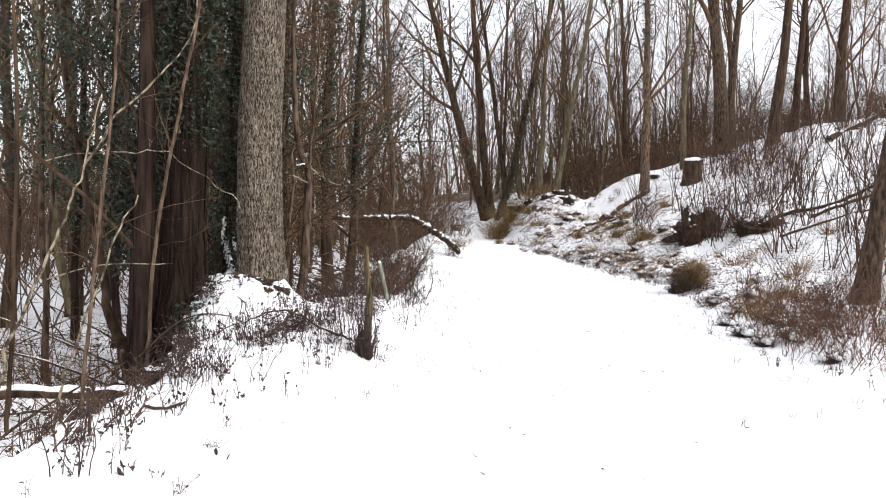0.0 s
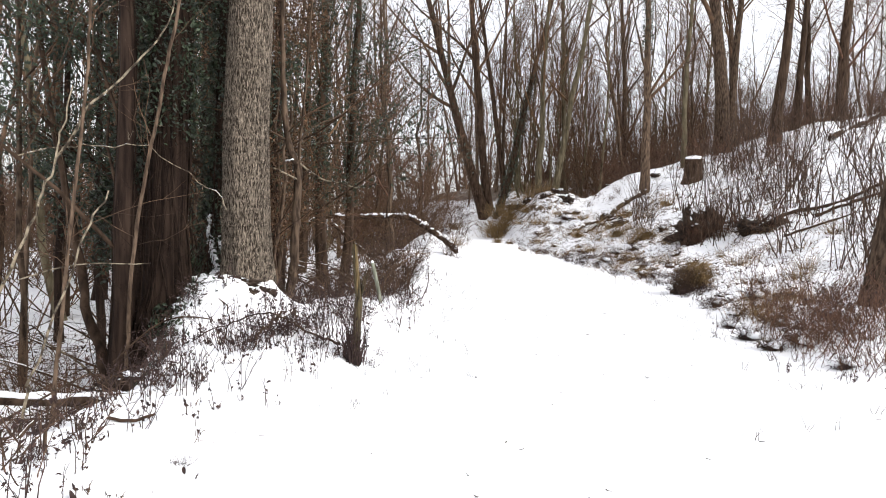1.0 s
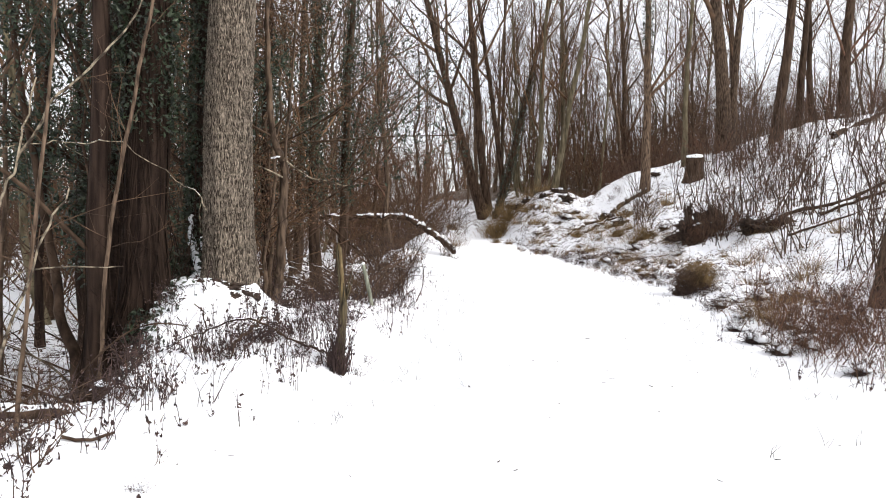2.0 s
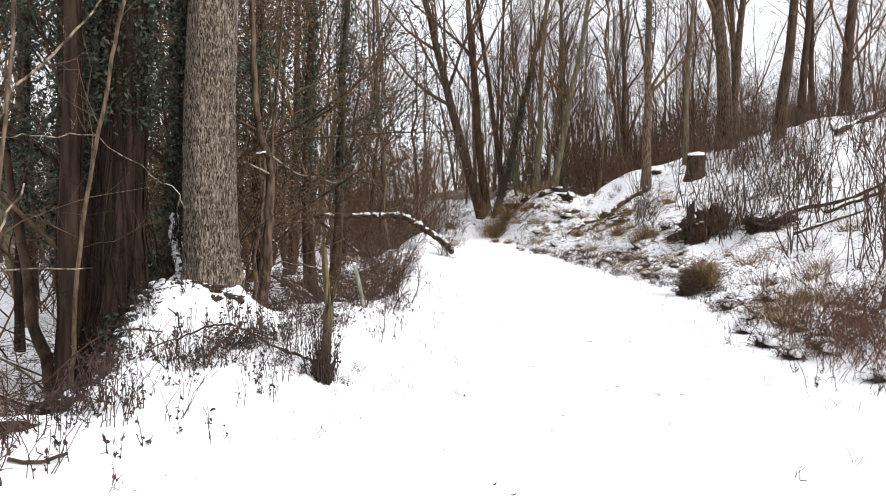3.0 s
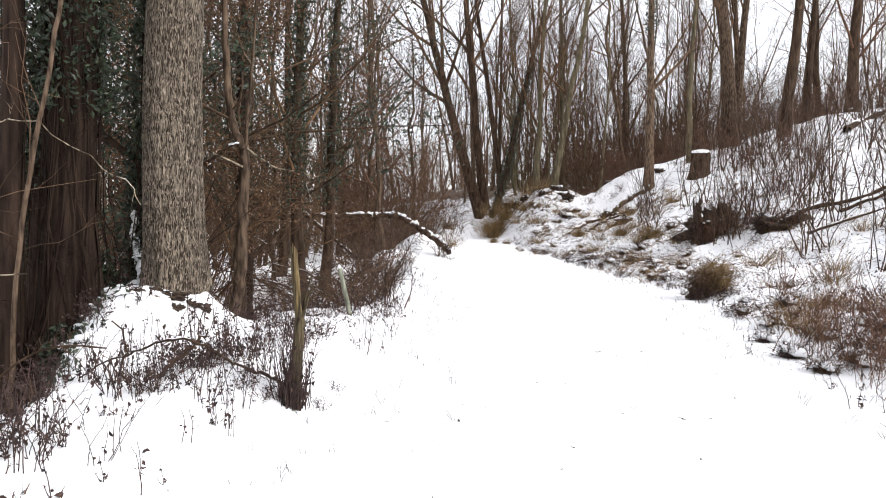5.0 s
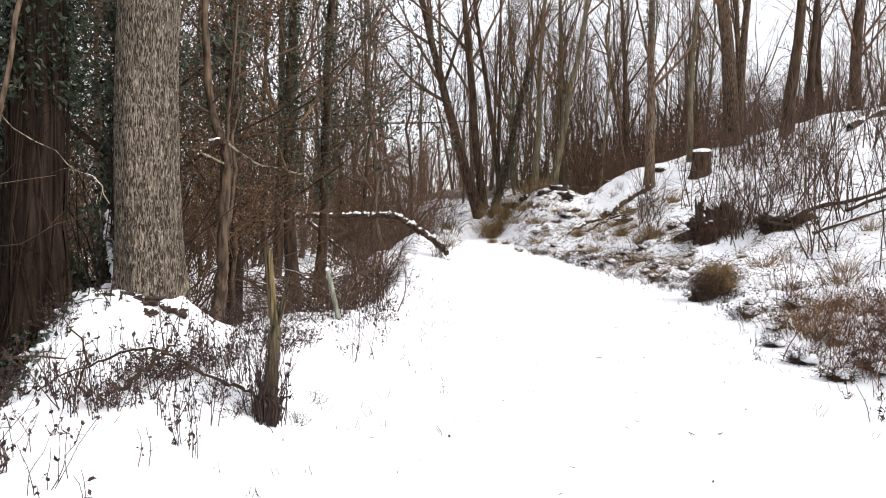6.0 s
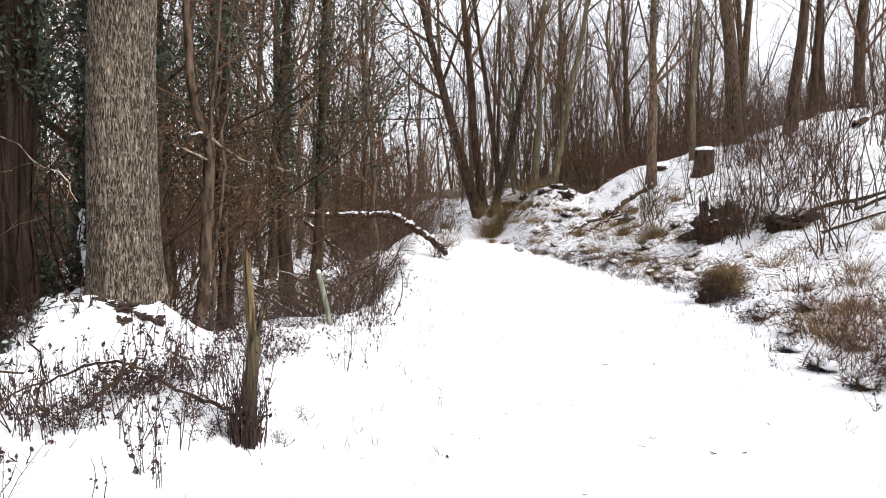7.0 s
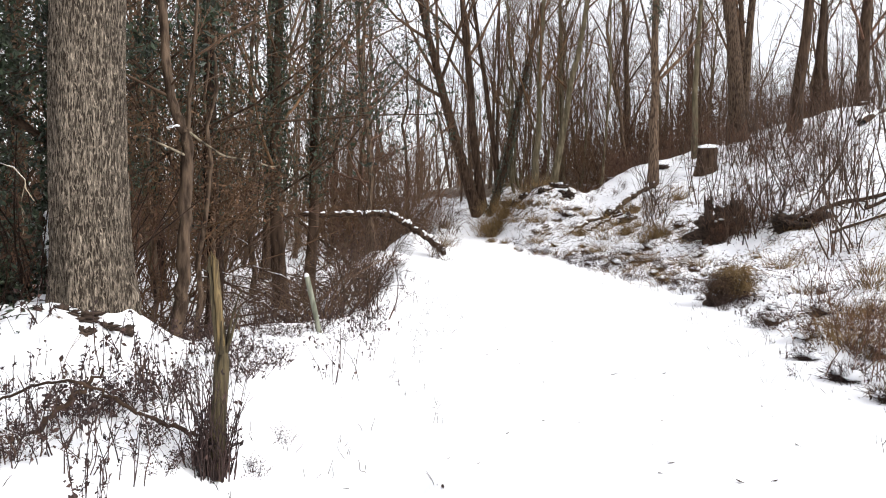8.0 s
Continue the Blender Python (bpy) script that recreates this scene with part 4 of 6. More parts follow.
# arched fallen stem over the hollow at the bend
stick("fallen_tree", [(1.0, 26, 0.38), (0.86, 26, 0.55), (0.5, 26, 0.86), (0.0, 26, 1.17), (-0.48, 26, 1.47), (-0.95, 26, 1.60), (-1.6, 26, 1.60), (-2.6, 26, 1.56), (-3.8, 26, 1.55), (-4.5, 26, 1.2), (-5.4, 26.1, 0.5), (-6.2, 26.2, -0.6)],
      0.115, 0.06, M_BARK_DARK, "arched fallen tree topped with snow across the hollow", "fallen tree", snow=0.72, seed=3, n=150, gaps=0.45)
stick("fallen_branch", [(-3.5, 25.6, 1.35), (-3.0, 25.4, 0.95), (-2.5, 25.2, 0.55), (-2.1, 25.0, 0.25), (-1.9, 24.9, 0.05)], 0.07, 0.03, M_BARK_DARK, "broken dark limb hanging below the arched tree", snow=0.6, seed=41, n=40, gaps=0.6, twigs=6)

# pale dead stems and thin branches by the hollow
stick("dead_stem", [(-4.45, 7.0, -0.75), (-4.31, 7.0, -0.01), (-4.24, 7.0, 0.27), (-4.0, 7.0, 0.76), (-3.79, 7.0, 1.21), (-3.65, 7.0, 1.59), (-3.57, 7.0, 1.81), (-3.51, 7.0, 1.97), (-3.43, 7.0, 2.3), (-3.35, 7.0, 2.63)], 0.019, 0.006, M_PALE, "pale dead stem rising from the hollow", "branch", "dead stems", seed=5, n=30, kink=0.011)
stick("dead_stem", [(-3.54, 7.03, 1.95), (-3.37, 7.05, 2.2), (-3.24, 7.05, 2.45), (-3.04, 7.05, 2.61), (-2.77, 7.05, 2.89), (-2.58, 7.05, 3.11), (-2.47, 7.05, 3.36), (-2.45, 7.05, 3.7)], 0.014, 0.005, M_PALE, "crooked pale branch forking from a dead stem", "branch", "dead stems", seed=6, twigs=5, twig_mat=M_TWIG, n=32)
stick("dead_stem", [(-3.45, 6.1, -0.7), (-3.28, 6.1, -0.01), (-3.23, 6.1, 0.19), (-3.01, 6.1, 0.77), (-2.85, 6.1, 1.2), (-2.73, 6.1, 1.48), (-2.62, 6.1, 1.65)], 0.013, 0.006, M_PALE, "broken pale stem leaning from the hollow", "branch", "dead stems", seed=7, n=22, kink=0.009)
stick("hanging_branch", [(-4.6, 8.3, 2.1), (-4.14, 8.3, 2.19), (-3.88, 8.3, 2.21), (-3.56, 8.3, 2.2), (-3.24, 8.3, 2.22), (-2.98, 8.3, 2.08), (-2.66, 8.3, 1.87), (-2.46, 8.3, 1.71), (-2.33, 8.3, 1.53)], 0.0065, 0.0035, M_PALE, "thin pale branch drooping before the trunks", "branch", "dead stems", seed=8, twigs=5, twig_mat=M_PALE, n=22, kink=0.014, snow=0.55, gaps=0.8)
stick("hanging_branch", [(-4.2, 7.6, 0.8), (-3.6, 7.5, 0.96), (-3.0, 7.5, 0.98), (-2.85, 7.5, 0.99)], 0.008, 0.004, M_PALE, "thin straight dead branch before the ivy trunk", "branch", "dead stems", seed=9)
stick("snowy_log", [(-6.4, 7.4, -0.42), (-5.2, 7.45, -0.40), (-4.2, 7.5, -0.39), (-3.2, 7.5, -0.37), (-2.8, 7.5, -0.36)], 0.065, 0.055, M_BARK_DARK, "straight log under a strip of snow in the hollow", "log", snow=0.72, seed=10, n=26)
stick("leaning_stem", [(-3.75, 8.6, -0.55), (-3.95, 8.8, -0.1), (-4.2, 9.0, 0.4), (-4.5, 9.3, 1.3), (-4.9, 9.6, 2.6), (-5.3, 9.9, 4.4)], 0.075, 0.03, M_BARK_DARK, "dark slanting stem beside the ivy trunks", "tree", "dead stems", seed=11, twigs=8)
stick("leaning_stem", [(-3.42, 8.2, -0.4), (-3.38, 8.2, 0.01), (-3.33, 8.2, 0.85), (-3.2, 8.2, 1.82), (-3.07, 8.2, 2.46), (-2.95, 8.2, 3.1), (-2.82, 8.2, 3.74), (-2.7, 8.2, 4.8), (-2.6, 8.2, 6.2)], 0.024, 0.014, M_BARK, "thin bowed sapling before the ivy trunk", "tree", "dead stems", seed=12, twigs=9, twig_mat=M_TWIG)
stick("leaning_stem", [(-3.58, 7.0, -0.6), (-3.52, 7.0, 0.05), (-3.47, 7.0, 0.5), (-3.41, 7.0, 1.1), (-3.32, 7.0, 1.92), (-3.24, 7.0, 2.57), (-3.21, 7.0, 3.01), (-3.19, 7.0, 3.54), (-3.17, 7.0, 5.2)], 0.020, 0.012, M_BARK, "thin straight sapling in the hollow", "tree", "dead stems", seed=13, twigs=9, twig_mat=M_TWIG)
stick("leaning_stem", [(-4.4, 7.2, -0.75), (-4.2, 7.0, 0.8), (-4.15, 7.0, 2.6), (-4.3, 7.1, 5.0)], 0.024, 0.014, M_BARK_DARK, "slim dark sapling in the hollow", "tree", "dead stems", seed=14, twigs=9, twig_mat=M_TWIG)


# the reddish forked young tree behind the furrowed trunk
def forked_tree(x, y):
    rng = np.random.default_rng(29)
    root = thing("tree", x, y, "reddish young tree forking above a snow-dusted knot", "tree", "saplings of the hollow")
    z0 = root.location.z

    def limb(name, pts, r0, r1, mat_, n=18, sides=9, twigs=0, label=""):
        pts = np.asarray(pts, float) - np.array([x, 0, z0])
        pts[:, 1] -= y
        k = np.linspace(0, len(pts) - 1, n)
        line = np.stack([np.interp(k, np.arange(len(pts)), pts[:, c]) for c in range(3)], 1)
        line[1:-1] = (line[:-2] + 2 * line[1:-1] + line[2:]) / 4
        line = line + rng.normal(0, r0 * 0.12, line.shape)
        rad = np.linspace(r0, r1, n)
        ob = part(name, mesh_of(name, *tube_arrays(line, rad, sides, 0.05, rng), mat_), root, label)
        if twigs:
            P, R = offspring(rng, line[None], rad[None], twigs, 0.15, 1, 0.28, 55, 0.3, 6, 0.16, 0.03, 0.004)
            P2, R2 = offspring(rng, P, R, 4, 0.2, 1, 0.45, 42, 0.6, 4, 0.16, 0.02, 0.003)
            v, q = joined([tube_arrays(P, R, 4), tube_arrays(P2, R2, 3)])
            tagged(part("twig", mesh_of("twig", v, q, M_TWIG), ob), kind="stuff")
        return ob

    limb("trunk", [(x - 0.03, y, z0 - 0.2), (x, y, z0 + 0.1), (-1.90, y, 0.9), (-1.87, y, 1.5), (-1.85, y, 2.0), (-1.86, y, 2.22)], 0.068, 0.050, M_BARK, 24)
    limb("limb", [(-1.87, y, 2.18), (-1.98, y, 2.42), (-2.05, y, 2.9), (-2.07, y, 3.5), (-2.10, y + 0.1, 4.6), (-1.95, y + 0.1, 6.5), (-2.0, y + 0.2, 8.0)], 0.050, 0.018, M_BARK, 26, 9, 9)
    limb("limb", [(-1.85, y, 2.18), (-1.82, y, 2.6), (-1.76, y, 3.2), (-1.70, y, 4.2), (-1.5, y, 6.0)], 0.022, 0.008, M_BARK, 20, 7, 7)
    limb("branch", [(-1.84, y, 2.2), (-1.76, y - 0.05, 2.14), (-1.50, y - 0.1, 1.96), (-1.28, y - 0.1, 1.94), (-1.06, y - 0.1, 1.87), (-0.98, y - 0.1, 1.92)], 0.013, 0.004, M_PALE, 20, 6, 5, "pale drooping branch")
    limb("branch", [(-1.86, y - 0.03, 1.98), (-2.0, y - 0.1, 2.05), (-2.2, y - 0.2, 2.14), (-2.4, y - 0.2, 2.18)], 0.012, 0.006, M_PALE, 14, 6, 3, "pale side branch")
    P, R = shoots(rng, np.array([[-0.05, -0.05, 1.72], [0.06, -0.05, 1.74]]), np.array([[0.8, -0.2, 0.3], [-0.7, -0.2, 0.25]]), 0.10, 0.010, 5, 0.2, -0.1)
    P[:, :, 2] += 2.24 - z0 - 1.74
    part("snow", mesh_of("snow", *tube_arrays(P, R, 7, 0.3, rng), M_SNOW), root, "dab of snow on the knot")


forked_tree(-1.96, 9.95)

# snow caught on a broken stub behind the furrowed trunk
stick("broken_stub", [(-2.92, 9.75, 0.3), (-2.97, 9.75, 0.8), (-3.0, 9.75, 1.2), (-3.03, 9.75, 1.45)], 0.085, 0.04, M_BARK_DARK, "broken stub plastered with snow beside the trunk", "branch", "dead stems", seed=17, n=14)
for k, line in enumerate((((-2.83, 9.6, 0.74), (-2.86, 9.6, 0.92), (-2.89, 9.62, 1.06), (-2.91, 9.63, 1.14)), ((-2.92, 9.63, 1.12), (-2.94, 9.64, 1.26), (-2.93, 9.65, 1.38), (-2.95, 9.66, 1.47)), ((-2.78, 9.62, 1.05), (-2.80, 9.62, 1.14), (-2.79, 9.62, 1.22)))):
    stick("snow_streak", line, (0.042, 0.026, 0.018)[k], (0.03, 0.016, 0.010)[k], M_SNOW, "streak of wind-blown snow on a stub", "snow", "snow on the stub", seed=18 + 7 * k, n=26, lump=0.34, sides=10, kink=0.006)

# criss-cross sticks in the hollow
rng = np.random.default_rng(55)
for k in range(30):
    x, y = rng.uniform(-6.8, -3.6), rng.uniform(5.8, 12.5)
    z = gz(x, y)
    a = rng.uniform(0, 2 * np.pi)
    L, rise = rng.uniform(0.8, 2.6), rng.uniform(0.0, 1.1)
    ex, ey = x + math.cos(a) * L, y + math.sin(a) * L * 0.6
    if ex > float(brink(ey)) - 0.2:
        ex = x - abs(math.cos(a)) * L
    stick("fallen_branch", [(x, y, z), ((x + ex) / 2 + rng.normal(0, 0.08), (y + ey) / 2, (z + max(z, gz(ex, ey)) + rise) / 2 + rng.uniform(0.0, 0.12)), (ex, ey, max(z, gz(ex, ey)) + rise)],
          rng.uniform(0.008, 0.026), 0.005, (M_BARK_DARK, M_TWIG, M_BARK, M_PALE)[k % 4 if k % 8 else 3], "thin fallen branch lying in the hollow", seed=600 + k, twigs=5, twig_mat=M_TWIG, snow=0.7 if k % 3 == 0 else 0)

for k in range(34):
    y = rng.uniform(12.5, 25)
    x = float(brink(y)) - rng.uniform(0.7, 3.6)
    z = gz(x, y)
    a = rng.uniform(-0.9, 0.9) + math.pi * (k % 2)
    L, rise = rng.uniform(1.2, 3.2), rng.uniform(0.1, 1.5)
    ex, ey = min(x + math.cos(a) * L, float(brink(y)) - 0.3), y + math.sin(a) * L * 0.6
    stick("fallen_branch", [(x, y, z), ((x + ex) / 2 + rng.normal(0, 0.1), (y + ey) / 2, z + rise * 0.6 + rng.uniform(0.0, 0.2)), (ex, ey, z + rise)], rng.uniform(0.012, 0.038), 0.007,
          (M_BARK_DARK, M_BARK, M_STEM)[k % 3], "leaning dead branch in the hollow, dusted with snow", seed=660 + k, twigs=6, twig_mat=M_STEM, snow=(0.0, 0.65)[k % 2], gaps=0.5, kink=0.012)

# stump, torn root plate and logs on the bank
def stump(x, y, r, h):
    rng = np.random.default_rng(71)
    root = thing("stump", x, y, "dark weathered tree stump capped with snow on the bank", "stump")
    S, N = 40, 18
    hh, aa = np.meshgrid(np.linspace(-0.2, h, N), np.arange(S) * 2 * np.pi / S, indexing="ij")
    rr = r * (0.82 + 0.42 * np.exp(-np.clip(hh + 0.1, 0, 9) / 0.28)) * (1 + 0.10 * np.sin(aa * 3 + 1) + 0.07 * np.sin(aa * 5 + hh) + 0.05 * lumps(aa * 6, hh * 3, 1, 5))
    top = hh + np.where(hh > h - 0.02, 0.07 * np.sin(aa + 0.5) + 0.05 * lumps(aa * 4, hh, 1, 9), 0)
    V = np.concatenate([np.stack([rr * np.cos(aa), rr * np.sin(aa), top], -1).reshape(-1, 3), np.stack([rr[-1] * 0.45 * np.cos(aa[-1]), rr[-1] * 0.45 * np.sin(aa[-1]), top[-1] - 0.02], -1)])
    i, j = np.meshgrid(np.arange(N), np.arange(S), indexing="ij")
    j2 = (j + 1) % S
    part("body", mesh_of("body", V, np.stack([i * S + j, i * S + j2, (i + 1) * S + j2, (i + 1) * S + j], -1).reshape(-1, 4), M_BARK_DARK), root)
    a = np.arange(S) * 2 * np.pi / S
    rings = [np.stack([rr[-1] * k * np.cos(a), rr[-1] * k * np.sin(a), top[-1] * (k > 0.5) + (h + 0.02) * (k <= 0.5) + z], 1) for k, z in ((0.97, 0.0), (0.9, 0.06), (0.55, 0.08), (0.05, 0.09))]
    i, j = np.meshgrid(np.arange(3), np.arange(S), indexing="ij")
    j2 = (j + 1) % S
    part("snow", mesh_of("snow", np.concatenate(rings), np.stack([i * S + j, i * S + j2, (i + 1) * S + j2, (i + 1) * S + j], -1).reshape(-1, 4), M_SNOW), root, "cap of snow")


stump(11.75, 31.2, 0.42, 0.98)
blob("root_plate", 8.45, 22.2, 0.72, 0.42, 0.36, M_SOIL, "low base of a torn-up root plate on the bank", "root plate", 84, rough=0.9, roots=46, snow=0.12, detail=4)
blob("root_plate", 8.8, 22.3, 0.42, 0.3, 0.40, M_SOIL, "torn-up dark root plate of a fallen tree", "root plate", 81, rough=0.75, roots=40, snow=0.05, detail=4, z=gz(8.75, 22.35) + 0.18)
blob("root_plate", 8.02, 22.1, 0.13, 0.14, 0.68, M_SOIL, "jagged dark root sticking up on the bank", "root plate", 83, rough=1.0, roots=26, snow=0.06, detail=4, z=gz(7.98, 22.1) + 0.1)
blob("root_plate", 9.4, 20.2, 0.6, 0.38, 0.24, M_SOIL, "low dark heap of roots and soil under a shrub", "root plate", 82, rough=1.0, roots=40, snow=0.16, detail=4)
wiry = shrub("root_tangle", 8.6, 21.85, 30, 0.6, 0.3, 0.010, 86, M_BARK_DARK, 4, 3, splay=1.3, up=-0.14, label="dark wiry tangle of torn roots on the bank", group="root tangles", category="root plate", thin=0.005, wiggle=0.2)
for x, y, s in ((8.1, 21.8, 0.9), (8.9, 21.95, 1.1), (9.35, 19.9, 0.7), (9.6, 20.3, 0.8), (8.4, 21.7, 0.7)):
    again(wiry, x, y, 70 * x, s)
stick("log", [(9.55, 20.6, 1.25), (10.4, 20.4, 1.55), (11.6, 20.2, 1.98), (13.0, 20.0, 2.35), (14.6, 19.8, 2.9)], 0.075, 0.045, M_BARK_DARK, "long dark log lying along the snowy bank", "log", "logs on the bank", snow=0.7, seed=21, twigs=6, lie=0.10)
stick("log", [(10.6, 19.4, 1.35), (11.5, 19.3, 1.62), (12.8, 19.2, 2.0)], 0.06, 0.04, M_BARK_DARK, "short dark log half sunk in snow", "log", "logs on the bank", snow=0.8, seed=22, lie=0.08)
stick("log", [(9.3, 18.6, 0.95), (10.2, 18.3, 1.0), (11.3, 18.0, 1.25)], 0.04, 0.025, M_BARK_DARK, "thin crooked log on the bank", "log", "logs on the bank", snow=0.6, seed=23, twigs=8, lie=0.05)
stick("log", [(6.0, 30.2, 1.2), (7.0, 30.8, 1.6), (7.9, 31.2, 1.9), (8.8, 31.6, 2.35), (9.7, 31.7, 2.9)], 0.045, 0.13, M_BARK, "long slanting log on the bank below the tree", "log", "logs on the bank", snow=0.6, gaps=0.4, seed=24, twigs=8, twig_mat=M_STEM, lie=0.12, n=40, kink=0.025)
stick("log", [(6.6, 29.5, 1.2), (7.6, 29.9, 1.5), (8.6, 30.2, 1.9)], 0.035, 0.05, M_BARK_DARK, "thin crooked log beside a longer one on the bank", "log", "logs on the bank", snow=0.5, gaps=0.5, seed=26, twigs=8, twig_mat=M_STEM, lie=0.10, n=26, kink=0.03)
stick("log", [(16.6, 29, 5.2), (18.4, 30.5, 6.0), (20.5, 32, 6.6)], 0.16, 0.1, M_BARK_DARK, "dark log near the crest of the bank", "log", "logs on the bank", snow=0.5, seed=25, twigs=8, lie=0.12)
for k, (x, y, s) in enumerate(((7.0, 33.2, 0.3), (5.2, 36.5, 0.4), (8.6, 30.5, 0.3), (10.8, 33.5, 0.35), (20.8, 35.5, 0.5), (9.2, 36.0, 0.4))):
    blob("earth_clod", x, y, s * 0.6, s * 0.5, s * 0.36, M_SOIL, "dark earth clod breaking through the snow", "earth", 90 + k, "earth clods", rough=0.9, snow=0.4)

for k, (x, y, s) in enumerate(((6.55, 35.3, 0.44), (6.74, 34.4, 0.4), (5.85, 35, 0.3), (7.9, 31, 0.36), (4.91, 37, 0.35), (4.88, 39, 0.45), (7.96, 29, 0.4))):
    blob("earth_clod", x, y, s * 0.75, s * 0.6, s * 0.5, M_SOIL, "dark earth clod under a crust of snow", "earth", 130 + k, "earth clods", rough=0.9, snow=0.3, sink=0.5, detail=4)


# ---- grasses, weeds and shrubs ----
def tuft(name, x, y, blades, height, spread, seed, mat_=M_GRASS, label="tuft of dry yellow-brown grass in the snow", group="grass tufts", droop=0.16, lean=0.45):
    rng = np.random.default_rng(seed)
    root = thing(name, x, y, label, "grass", group)
    for half in range(2):
        n = blades // 2
        a = rng.uniform(0, 2 * np.pi, n)
        d = np.abs(rng.normal(0, spread, n))
        st = np.stack([np.cos(a) * d, np.sin(a) * d, np.full(n, -0.03)], 1)
        way = np.stack([np.cos(a) * lean, np.sin(a) * lean, np.ones(n)], 1) + rng.normal(0, 0.2, (n, 3))
        P, R = shoots(rng, st, way, height * rng.uniform(0.4, 1.2, n), 0.0035 + 0.00012 * y, 5, 0.08, -droop * (0.5 + half), 0.2)
        v, q = tube_arrays(P, R, 3)
        tagged(part(("upright_blade", "drooping_blade")[half], mesh_of("blade", v, q, mat_), root), kind="stuff")
    return root


def weed(name, x, y, height, stalks, seed, leafy=14, label="withered weed stalk standing in the snow", group="withered weeds", twig=None):
    rng = np.random.default_rng(seed)
    root = thing(name, x, y, label, "weed", group)
    st = np.concatenate([rng.normal(0, 0.06, (stalks, 2)), np.full((stalks, 1), -0.03)], 1)
    way = np.concatenate([rng.normal(0, 0.2, (stalks, 2)), np.ones((stalks, 1))], 1)
    P, R = shoots(rng, st, way, height * rng.uniform(0.35, 1.1, stalks), 0.0036, 6, 0.13, 0.02, 0.5)
    P2, R2 = offspring(rng, P, R, 3, 0.25, 1, 0.16, 50, 0.7, 3, 0.25, -0.02, 0.0016)
    v, q = joined([tube_arrays(P, R, 4), tube_arrays(P2, R2, 3)])
    part("stalk", mesh_of("stalk", v, q, twig or M_WEED), root)
    if leafy:
        e = np.concatenate([P2[:, 1:].reshape(-1, 3), P[:, 1:4].reshape(-1, 3)])
        v, q = leaves_at(rng, e[rng.integers(0, len(e), leafy)] - np.array([0, 0, 0.010]), 0.018, 0.008)
        part("withered_foliage", mesh_of("withered_foliage", v, q, M_LEAF, False), root)
    return root


rng = np.random.default_rng(1234)
weeds = [weed("weed", -1.9, 8.3, 0.55, 5, 701, 30), weed("weed", -1.5, 8.0, 0.42, 4, 702, 30), weed("weed", -2.2, 7.2, 0.35, 6, 703, 44), weed("weed", -1.1, 8.6, 0.5, 7, 704, 16),
         weed("weed", -2.7, 4.9, 0.28, 2, 705, 8), weed("weed", -2.1, 5.4, 0.22, 3, 706, 16)]
spots = []
while len(spots) < 125:
    y = rng.uniform(3.4, 12.3)
    e, t = float(brink(y)), float(track_left(y))
    x = rng.uniform(e - 0.25, t - 0.02 + 0.1)
    dense = 1.0 if 6.4 < y < 9.0 else (0.55 if y < 6.4 else 0.5)
    if math.hypot(x + 2.4, y - 9.0) < 0.62 or rng.random() > dense or (y < 5.6 and (x > -1.9 or rng.random() < 0.6)):
        continue
    if -1.0 < x and y < 10 and rng.random() < 0.65:
        continue
    spots.append((x, y))
for k, (x, y) in enumerate(spots):
    again(weeds[k % 6], x, y, rng.uniform(0, 360), rng.uniform(0.55, 1.15) * (1.0 if y > 6 else 0.9))
for k in range(24):
    y = rng.uniform(5.7, 7.9)
    x = rng.uniform(float(brink(y)) - 0.1, -1.15 - 0.55 * (7.4 - y))
    again(weeds[k % 6], x, y, rng.uniform(0, 360), rng.uniform(0.55, 1.1))
for k in range(8):
    y = rng.uniform(3.6, 5.8)
    again(weeds[(2, 4, 5, 1)[k % 4]], rng.uniform(float(brink(y)) - 0.1, -1.75 + 0.1 * (y - 4)), y, rng.uniform(0, 360), rng.uniform(0.6, 1.0))
for k in range(26):
    y = rng.uniform(10.5, 19)
    again(weeds[(4, 5, 1)[k % 3]], float(track_left(y)) + rng.uniform(-0.6, 0.25), y, rng.uniform(0, 360), rng.uniform(0.6, 1.2))

# angular leafless twigs close to the path
def twiggy(x, y, height, stalks, seed):
    rng = np.random.default_rng(seed)
    root = thing("twiggy_weed", x, y, "dark angular leafless twigs poking from the snow", "weed", "twiggy weeds")
    st = np.concatenate([rng.normal(0, 0.05, (stalks, 2)), np.full((stalks, 1), -0.03)], 1)
    P, R = shoots(rng, st, np.concatenate([rng.normal(0, 0.5, (stalks, 2)), np.ones((stalks, 1))], 1), height * rng.uniform(0.5, 1.2, stalks), 0.0048, 6, 0.26, 0.0, 0.5)
    P2, R2 = offspring(rng, P, R, 4, 0.25, 1, 0.38, 48, 0.7, 4, 0.2, 0.03, 0.0024)
    P3, R3 = offspring(rng, P2, R2, 2, 0.3, 1, 0.4, 45, 0.8, 3, 0.2, 0.0, 0.002)
    v, q = joined([tube_arrays(P, R, 5), tube_arrays(P2, R2, 4), tube_arrays(P3, R3, 3)])
    part("stalk", mesh_of("stalk", v, q, M_STEM), root)
    e = P3[:, -1]
    v, q = leaves_at(rng, e[rng.integers(0, len(e), 9)] - np.array([0, 0, 0.012]), 0.022, 0.006)
    part("withered_foliage", mesh_of("withered_foliage", v, q, M_LEAF, False), root)
    return root


